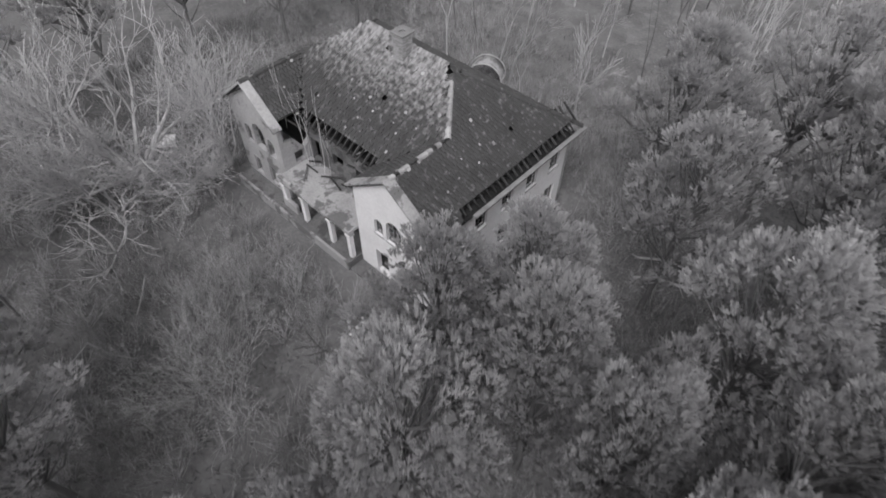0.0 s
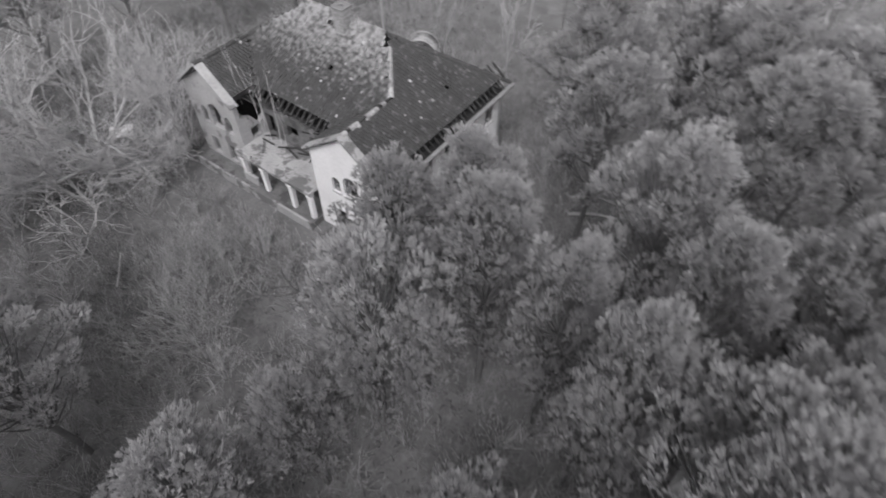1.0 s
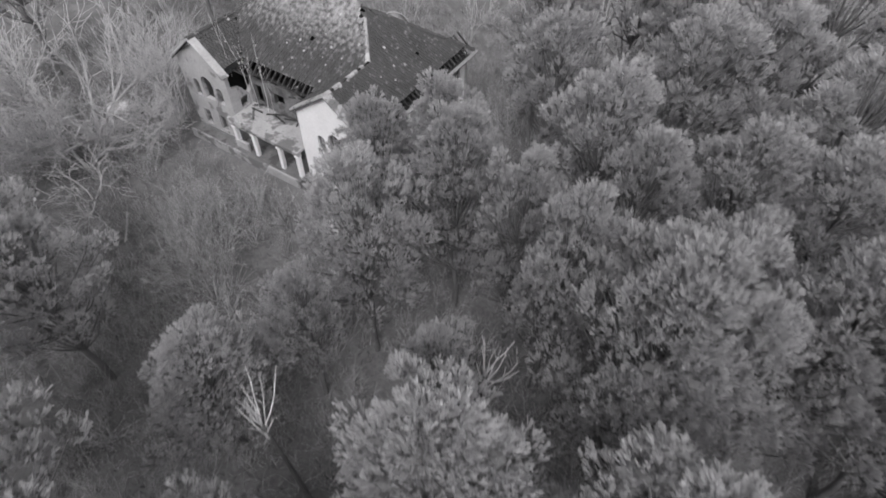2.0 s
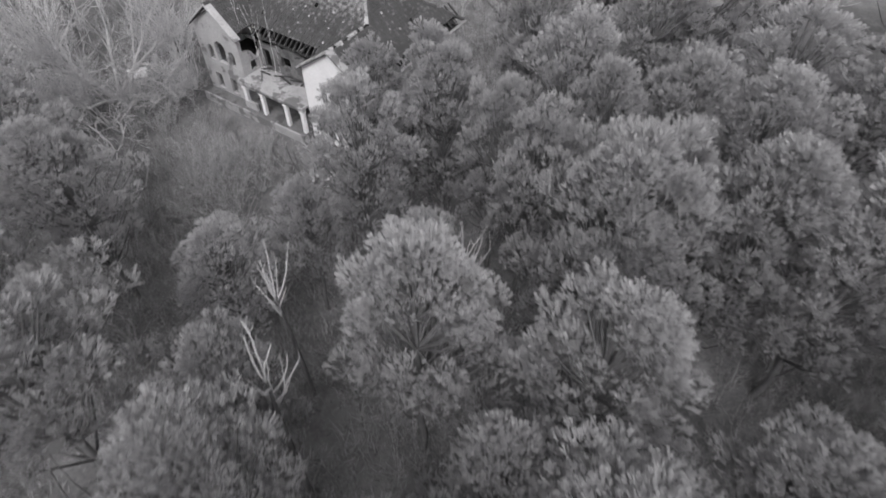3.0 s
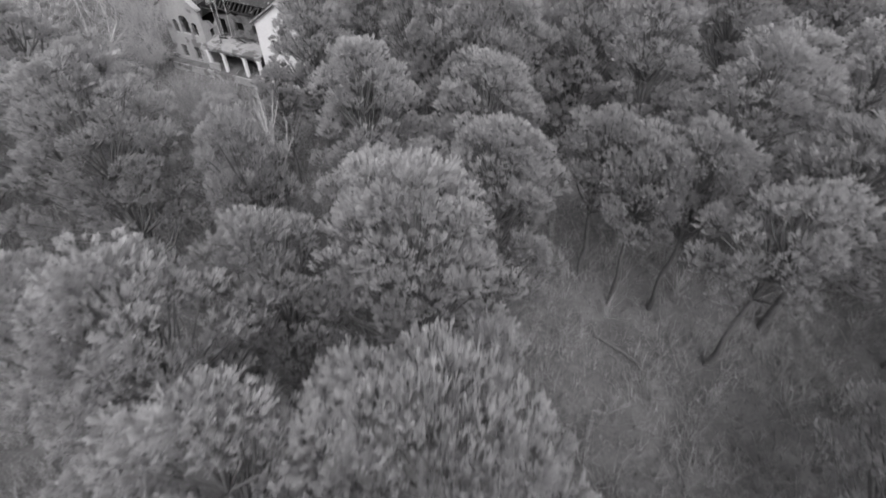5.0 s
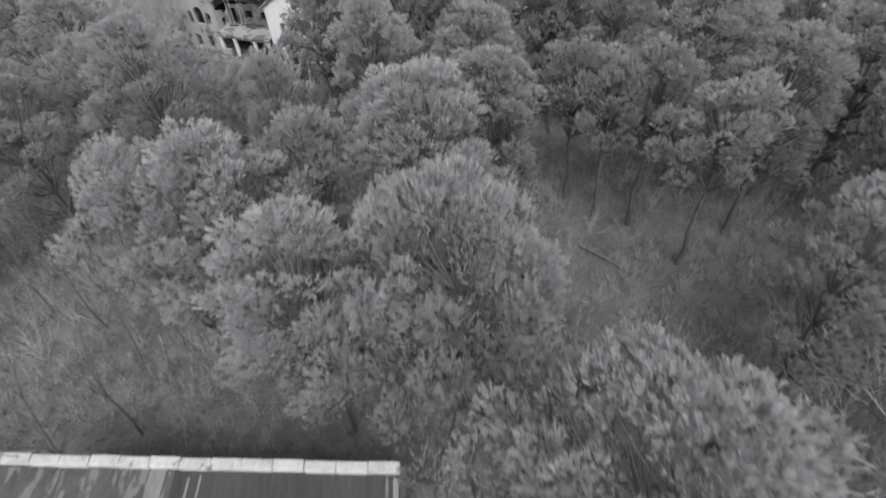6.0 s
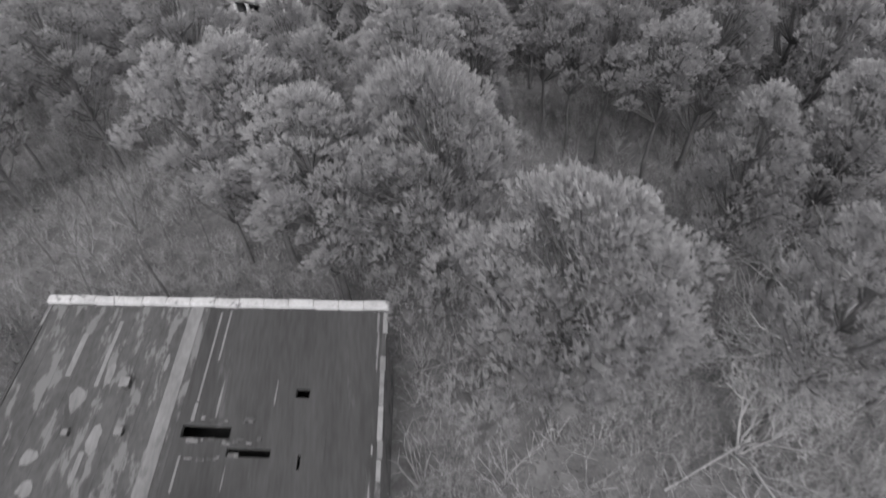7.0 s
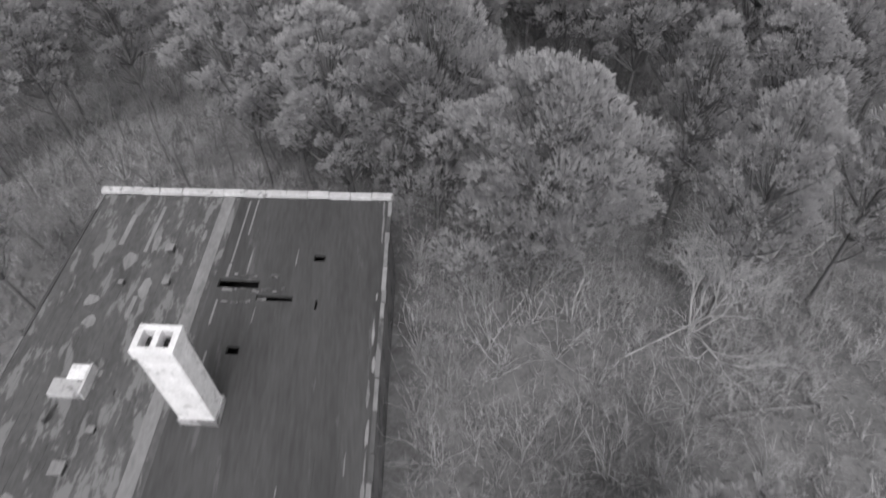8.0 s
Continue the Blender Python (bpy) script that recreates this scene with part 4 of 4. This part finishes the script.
# pale broken tiles lying about on the slopes
rng = random.Random(8)
for rf, seed, cnt in ((roof_f, 1, 22), (roof_r, 2, 9), (roof_b, 3, 4)):
    r_ob, c, e, s, nrm = rf
    flat = [((p - c[0]).dot(e), (p - c[0]).dot(s)) for p in c]
    k = 0
    while k < cnt:
        u, v = rng.uniform(0, 18), rng.uniform(0.2, 6.5)
        p = c[0] + e * u + s * v
        if not inside((u, v), flat) or (rf is roof_f and fallen_front(u, v, p)) or (rf is roof_r and p.y > 11):
            continue
        k += 1
        w = rng.uniform(0.05, 0.12)
        bm = box(bmesh.new(), -w, -w * 0.8, 0, w, w * 0.8, 0.03, bevel=0.01)
        ob = part("loose_tile", bm, M_LICHEN, house)
        q = nrm.to_track_quat("Z", "Y").to_matrix().to_4x4()
        ob.matrix_world = Matrix.Translation(p + nrm * 0.09) @ q @ pose(0, 0, 0, rng.uniform(-8, 8), rng.uniform(-8, 8), rng.uniform(0, 360))

# saplings that grow out of the ruin
for x, y, z, s in ((-7.5, 1.5, SLAB, 0.5), (-7.2, 1.7, SLAB, 0.44), (-6.2, 1.7, SLAB, 0.5), (-6.9, 1.3, SLAB, 0.34), (-8.9, 1.2, 6.2, 0.4), (-5.6, 1.8, SLAB, 0.3)):
    add_bare(SAPLING[0 if s > 0.42 else 1], "sapling", "thin leafless sapling growing in the ruin", "saplings in the ruin", x, y, s * 0.75, 70 * x, 0, z, 1.7)

# ---- the long flat-roofed building ----
# its plan is slightly skewed; u along the high edge (0 at one corner, minus to the other), v across
A2 = radians(18.5)
U2, V2 = Vector((math.cos(A2), math.sin(A2), 0)), Vector((-math.sin(A2), math.cos(A2), 0))
O2 = Vector((36.3, -44.1, 0))
W2, FALL2, TOP2, LONG2 = 18.5, 0.03, 10.1, 25.0
SKEW2 = Matrix(((U2.x, V2.x - 0.088 * U2.x, 0, O2.x), (U2.y, V2.y - 0.088 * U2.y, 0, O2.y), (0, 0, 1, 0), (0, 0, 0, 1)))


def roof_z(v, u=0.0):
    return TOP2 + FALL2 * v


TILT2 = SKEW2 @ Matrix(((1, 0, 0, 0), (0, 1, 0, 0), (0, FALL2, 1, TOP2), (0, 0, 0, 1)))   # (u, v, height over the roof)
shed = thing("long_building", "long building with a sloping felt roof and pale flashing", "building")


def shed_box(name, u0, v0, z0, u1, v1, z1, mat, parent, label="", m=TILT2, bevel=0.0):
    return part(name, box(bmesh.new(), u0, v0, z0, u1, v1, z1, m, bevel), mat, parent, label)


HOLES2 = [(-4.15, -5.25, -3.5, -4.75), (-7.7, -11.5, -7.05, -11.0), (-9.2, -7.35, -6.9, -6.75), (-6.9, -8.15, -4.9, -7.75), (-3.65, -8.6, -3.52, -7.95)]



def shed_roof():
    out = rect(-W2, -LONG2, 0.0, 0.0)
    holes = [rect(u0, v0, u1, v1) for u0, v0, u1, v1 in HOLES2]
    fm = TILT2 @ Matrix(((1, 0, 0, 0), (0, 1, 0, 0), (0, 0, -1, 0), (0, 0, 0, 1)))
    return part("roof", panel(out, holes, 0.22, fm), M_FELT, shed, "dark streaked roofing felt with holes")


shed_roof()
# felt sheets laid down the slope, each lapped a little over the next
rng = random.Random(12)
u = -W2 + 0.02
while u < -1.0:
    wd = 1.0
    if not any(u < h[2] and u + wd > h[0] for h in HOLES2):
        shed_box("felt_sheet", u, -LONG2 + 0.05, 0.004, min(u + wd - 0.01, -0.05), -0.25, 0.012 + 0.004 * rng.random(), M_FELT_WORN if u < -10.4 else M_FELT, shed)
    u += wd
shed_box("seam_strip", -10.55, -LONG2 + 0.1, 0.03, -9.85, -0.1, 0.045, M_SEAM, shed, "pale worn strip of felt down the roof")
for k, (u0, v0, v1, w) in enumerate(((-8.85, -5.6, -0.5, 0.1), (-8.35, -3.4, -0.4, 0.09), (-9.0, -9.8, -8.2, 0.1), (-8.7, -13.0, -11.4, 0.08), (-8.9, -6.6, -5.7, 0.16), (-13.6, -9.6, -8.2, 0.25), (-15.9, -4.5, -2.0, 0.3), (-14.2, -5.0, -1.2, 0.2))):
    shed_box("torn_felt", u0, v0, 0.022, u0 + w, v1, 0.034, M_SEAM, shed)

for k in range(26):
    u0, v0 = rng.uniform(-9.3, -5.2), rng.choice((rng.uniform(-8.5, -8.2), rng.uniform(-6.7, -6.5), rng.uniform(-7.7, -7.4)))
    if u0 < -6.9 and -7.4 < v0 < -6.75:
        continue
    shed_box("torn_felt", u0, v0, 0.024, u0 + rng.uniform(0.1, 0.5), v0 + rng.uniform(0.06, 0.2), 0.04 + rng.uniform(0, 0.06), rng.choice((M_SEAM, M_FELT_WORN, M_FELT_WORN)), shed)
# flaked patches where the top layer has worn off, and thin tears down the slope
rng = random.Random(23)


def flake(u, v, ru, rv):
    """A ragged flat scrap that follows the roof."""
    bm = bmesh.new()
    ring = [(u + ru * rng.uniform(0.55, 1.15) * math.cos(6.283 * i / 9), v + rv * rng.uniform(0.55, 1.15) * math.sin(6.283 * i / 9)) for i in range(9)]
    top = [bm.verts.new(TILT2 @ Vector((a, b, 0.03))) for a, b in ring]
    low = [bm.verts.new(TILT2 @ Vector((a, b, 0.014))) for a, b in ring]
    bm.faces.new(top)
    for i in range(9):
        bm.faces.new((top[i], top[i - 1], low[i - 1], low[i]))
    return bm


for k in range(30):
    u0, v0 = rng.gauss(-14.4, 1.6), (rng.gauss(-16.5, 1.6) if k % 2 else rng.uniform(-20, -1.5))
    if -18 < u0 < -10.9 and -23 < v0 < -1:
        part("worn_patch", flake(u0, v0, rng.uniform(0.12, 0.5), rng.uniform(0.25, 0.9)), M_SEAM if k % 4 == 0 else M_FELT_WORN, shed)
for k in range(9):
    u0, v0 = rng.uniform(-9.4, -0.6), rng.uniform(-22, -1.5)
    if not any(a - 0.5 < u0 < c + 0.5 and b - 1 < v0 < d + 1 for a, b, c, d in HOLES2) and not (-9.2 < u0 < -6.6 and -16 < v0 < -13):
        part("worn_patch", flake(u0, v0, rng.uniform(0.03, 0.07), rng.uniform(0.3, 1.1)), M_SEAM, shed)
# flashing along the high edge, in lengths that have shifted
n = 14
for i in range(n):
    u0, u1 = -W2 - 0.15 + (W2 + 0.3) * i / n, -W2 - 0.15 + (W2 + 0.3) * (i + 1) / n
    dz, dv = rng.uniform(-0.03, 0.03), rng.uniform(-0.04, 0.04)
    shed_box("flashing", u0 + 0.01, -0.22 + dv, 0.02 + dz, u1 - 0.01, 0.24 + dv, 0.3 + dz, M_FLASH, shed, bevel=0.03)
# broken verge boards on the near side, a thin edge on the far side
v = -0.3
while v > -LONG2:
    ln = rng.uniform(0.8, 2.2)
    shed_box("verge_board", -0.16 + rng.uniform(-0.05, 0.03), v - ln, 0.01, 0.06 + rng.uniform(-0.03, 0.04), v - 0.04, 0.09 + rng.uniform(0, 0.05), rng.choice((M_GREYWOOD, M_SEAM, M_GREYWOOD, M_FELT_WORN)), shed)
    if rng.random() < 0.75:
        part("torn_edge", flake(-0.32 + rng.uniform(-0.2, 0.1), v - ln / 2, rng.uniform(0.04, 0.12), rng.uniform(0.3, 0.8) * ln), rng.choice((M_GREYWOOD, M_SEAM)), shed)
    shed_box("verge_board", -W2 - 0.05, v - ln, 0.01, -W2 + 0.12, v - 0.04, 0.08, rng.choice((M_GREYWOOD, M_FELT)), shed)
    v -= ln
# walls under the roof, toned dark so the shade beyond the verge is in the colour
shed_box("wall", -W2 + 0.25, -0.45, 0, -0.3, -0.15, TOP2 - 0.34, M_SHADED_GRIME, shed, m=SKEW2)


def shed_side(u0, u1):
    bm = bmesh.new()
    pts = [(-LONG2 + 0.2, 0), (-0.46, 0), (-0.46, roof_z(-0.46) - 0.26), (-LONG2 + 0.2, max(0.35, roof_z(-LONG2 + 0.2) - 0.26))]
    a = [bm.verts.new(SKEW2 @ Vector((u0, v, z))) for v, z in pts]
    b = [bm.verts.new(SKEW2 @ Vector((u1, v, z))) for v, z in pts]
    bm.faces.new(a)
    bm.faces.new(b[::-1])
    for i in range(4):
        bm.faces.new((a[i - 1], a[i], b[i], b[i - 1]))
    bmesh.ops.recalc_face_normals(bm, faces=bm.faces)
    part("wall", bm, M_SHADED_GRIME, shed)


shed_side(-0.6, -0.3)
shed_side(-W2 + 0.25, -W2 + 0.55)
# near-black floor, so the roof holes look down into painted darkness
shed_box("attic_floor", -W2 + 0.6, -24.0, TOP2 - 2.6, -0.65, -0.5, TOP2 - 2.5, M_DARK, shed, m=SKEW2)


# tall chimney: whitewashed, two flues
def shed_chimney():
    ch = thing("chimney", "", "")
    ch.parent = shed
    ch["label"] = "tall whitewashed chimney with two flues"
    u0, u1, v0, v1 = -8.75, -7.1, -15.15, -13.95
    zt = 15.3
    z0 = roof_z(-14.5) - 0.6
    shaft = part("shaft", box(bmesh.new(), u0, v0, z0, u1, v1, zt - 0.5, SKEW2, 0.03), M_WHITE, ch)
    for a, b, c, d in ((u0 - 0.05, v0 - 0.05, u1 + 0.05, v0 + 0.2), (u0 - 0.05, v1 - 0.2, u1 + 0.05, v1 + 0.05), (u0 - 0.05, v0 + 0.2, u0 + 0.2, v1 - 0.2), (u1 - 0.2, v0 + 0.2, u1 + 0.05, v1 - 0.2), ((u0 + u1) / 2 - 0.12, v0 + 0.2, (u0 + u1) / 2 + 0.12, v1 - 0.2)):
        part("rim", box(bmesh.new(), a, b, zt - 0.5, c, d, zt, SKEW2), M_WHITE, ch)
    for a, c in ((u0 + 0.2, (u0 + u1) / 2 - 0.12), ((u0 + u1) / 2 + 0.12, u1 - 0.2)):
        part("flue", box(bmesh.new(), a, v0 + 0.2, zt - 0.52, c, v1 - 0.2, zt - 0.48, SKEW2), M_DARK, ch, "near-black flue")
    part("collar", box(bmesh.new(), u0 - 0.08, v0 - 0.08, roof_z(-14) - 0.2, u1 + 0.08, v1 + 0.08, roof_z(-14) + 0.35, SKEW2), M_CONCRETE, ch)


shed_chimney()


# small pipes and a raised hatch on the roof
def roof_vent(u, v, w, h):
    vt = thing("vent", "", "")
    vt.parent = shed
    shed_box("duct", u - w, v - w, 0.012, u + w, v + w, h, M_FELT, vt)
    shed_box("cover", u - w * 1.4, v - w * 1.4, h, u + w * 1.4, v + w * 1.4, h + 0.06, M_SEAM, vt)


for u, v, w, h in ((-12.5, -4.9, 0.17, 0.35), (-14.5, -7.45, 0.1, 0.25), (-12.0, -7.3, 0.13, 0.25), (-12.7, -15.8, 0.12, 0.2), (-13.4, -17.6, 0.22, 0.3)):
    roof_vent(u, v, w, h)
hatch = thing("hatch", "", "")
hatch.parent = shed
hatch["label"] = "open roof hatch with a white lid"
shed_box("curb", -15.5, -14.3, 0.012, -13.9, -13.4, 0.35, M_PLASTER, hatch, bevel=0.04)
shed_box("lid", -14.8, -13.5, 0.352, -13.9, -12.7, 0.47, M_WHITE, hatch, bevel=0.03)
shed_box("flap", -13.8, -14.3, 0.02, -13.7, -12.7, 0.6, M_FLASH, hatch)

# ---- smaller things round the house ----
def hooped_shelter(x, y, turn):
    """A half-round shelter of bent sheet on hoops."""
    m = pose(x, y, 0, 0, 0, turn)
    sh = thing("hooped_shelter", "pale half-round shelter of bent sheet behind the house", "shelter", m=m)
    r, ln = 1.5, 1.6
    vs, fs = [], []
    for rr in (r, r - 0.05):
        for yy in (0, ln):
            for i in range(17):
                a = math.pi * i / 16
                vs.append((rr * math.cos(a), yy, 0.9 + rr * math.sin(a)))
    for i in range(16):
        fs += [(i, i + 1, 18 + i, 17 + i), (34 + i, 51 + i, 52 + i, 35 + i), (i, 34 + i, 35 + i, i + 1), (17 + i, 18 + i, 52 + i, 51 + i)]
    ob = new("cover", raw(vs, fs, "cover", M_CONCRETE, True))
    ob.parent = sh
    for yy in (0.0, ln):
        pts = [Vector((1.03 * r * math.cos(math.pi * i / 16), yy, 0.9 + 1.03 * r * math.sin(math.pi * i / 16))) for i in range(17)]
        tv, tf = tubes([(pts[i], pts[i + 1], 0.05, 0.05) for i in range(16)], 6)
        ob = new("hoop", raw(tv, tf, "hoop", M_FLASH, True))
        ob.parent = sh
    for sx in (-1, 1):
        part("side_wall", box(bmesh.new(), sx * r - 0.12, -0.05, -0.1, sx * r + 0.12, ln + 0.05, 0.9, bevel=0.02), M_CONCRETE, sh)


hooped_shelter(-7.8, 20.6, 25)


def board_rack(x, y, turn):
    """A small broken stand with a pale slanted board over slats."""
    st = thing("notice_stand", "small broken stand with a pale slanted board and slats", "stand", m=pose(x, y, soil(x, y), 0, 0, turn))
    for u in (-0.7, 0.7):
        for v in (-0.35, 0.35):
            part("post", box(bmesh.new(), u - 0.05, v - 0.05, -0.1, u + 0.05, v + 0.05, 1.1 + 0.3 * (v > 0)), M_GREYWOOD, st)
    part("board", box(bmesh.new(), -0.9, -0.55, -0.03, 0.9, 0.55, 0.03, pose(0, 0, 1.33, 22, 0, 0), 0.01), M_WHITE, st, "pale slanted board")
    for k in range(3):
        part("slat", box(bmesh.new(), -0.85, -0.41, 0.2 + 0.28 * k, 0.85, -0.36, 0.32 + 0.28 * k), M_GREYWOOD, st)


board_rack(-19.9, -3.3, 50)


def rubble_heap(x, y, rad, count, seed):
    rng = random.Random(seed)
    heap = thing("rubble_heap", "heap of pale broken plaster and brick on the ground", "rubble", m=pose(x, y, 0))
    shapes = []
    for k in range(6):
        bm = bmesh.new()
        bmesh.ops.create_icosphere(bm, subdivisions=1, radius=0.5)
        for v in bm.verts:
            v.co *= rng.uniform(0.65, 1.2)
        shapes.append(mesh_of(bm, "rubble_piece", rng.choice((M_LICHEN, M_WHITE, M_PLASTER_CLEAN, M_CONCRETE))))
    for _ in range(count):
        a, r = rng.uniform(0, 6.283), rad * math.sqrt(rng.random())
        s = rng.uniform(0.08, 0.3)
        z = 0.5 * (1 - r / rad) * rng.uniform(0.3, 1)
        ob = new("rubble_piece", rng.choice(shapes))
        ob.matrix_world = pose(r * math.cos(a) * 1.3, r * math.sin(a), z + s * 0.2, rng.uniform(0, 360), rng.uniform(0, 360), 0) @ Matrix.Diagonal((s * 1.3, s, s * 0.7, 1))
        ob.parent = heap


rubble_heap(3.4, -3.5, 1.2, 110, 4)


def fallen_log(pts, r0, mat, label, stubs=3, seed=1):
    rng = random.Random(seed)
    ps = [Vector(p) for p in pts]
    log = thing("fallen_log", label, "log", "fallen wood", Matrix.Translation(ps[0]))
    segs = [(ps[i] - ps[0], ps[i + 1] - ps[0], r0 * (1 - 0.5 * i / len(ps)), r0 * (1 - 0.5 * (i + 1) / len(ps))) for i in range(len(ps) - 1)]
    tv, tf = tubes(segs, 7)
    ob = new("trunk", raw(tv, tf, "trunk", mat, True))
    ob.parent = log
    for _ in range(stubs):
        i = rng.randrange(len(segs))
        a, b = segs[i][0], segs[i][1]
        p = a.lerp(b, rng.random())
        q = p + Vector((rng.uniform(-1, 1), rng.uniform(-1, 1), rng.uniform(0.2, 0.9))) * rng.uniform(0.5, 1.3)
        tv, tf = tubes([(p, q, r0 * 0.4, r0 * 0.15)], 5)
        ob = new("branch", raw(tv, tf, "branch", mat, True))
        ob.parent = log


fallen_log([(13.2, 11.0, 0.2), (14.6, 12.0, 0.25), (16.4, 12.6, 0.3)], 0.14, M_PALEBARK, "pale fallen trunk lying in the undergrowth", 3, 1)
fallen_log([(12.4, 12.6, 0.2), (14.2, 13.8, 0.3), (15.6, 14.0, 0.25)], 0.1, M_PALEBARK, "thin pale fallen trunk", 2, 2)
fallen_log([(-7.6, -12.6, 0.3), (-8.2, -11.7, 0.9), (-8.7, -11.0, 1.5)], 0.06, M_PALEBARK, "short leaning dead stem with pale bark", 1, 3)
fallen_log([(-7.0, -17.2, 0.4), (-7.6, -15.6, 0.6), (-5.8, -15.0, 0.7), (-4.6, -14.2, 0.6)], 0.045, M_PALEBARK, "crooked pale fallen branch", 2, 4)
fallen_log([(52.0, -45.6, 3.7), (54.0, -43.4, 3.9), (56.0, -41.2, 4.1)], 0.06, M_PALEBARK, "pale fallen trunk with side branches", 14, 5)
fallen_log([(44.0, -21.0, 0.2), (41.8, -20.0, 0.3), (39.6, -19.4, 0.4)], 0.16, M_BARK, "dark fallen trunk on the forest floor", 3, 6)
fallen_log([(57.0, -48.0, 3.8), (60.0, -46.2, 3.85), (62.5, -45.0, 3.9)], 0.15, M_BARK, "dark fallen trunk beside saplings", 3, 7)
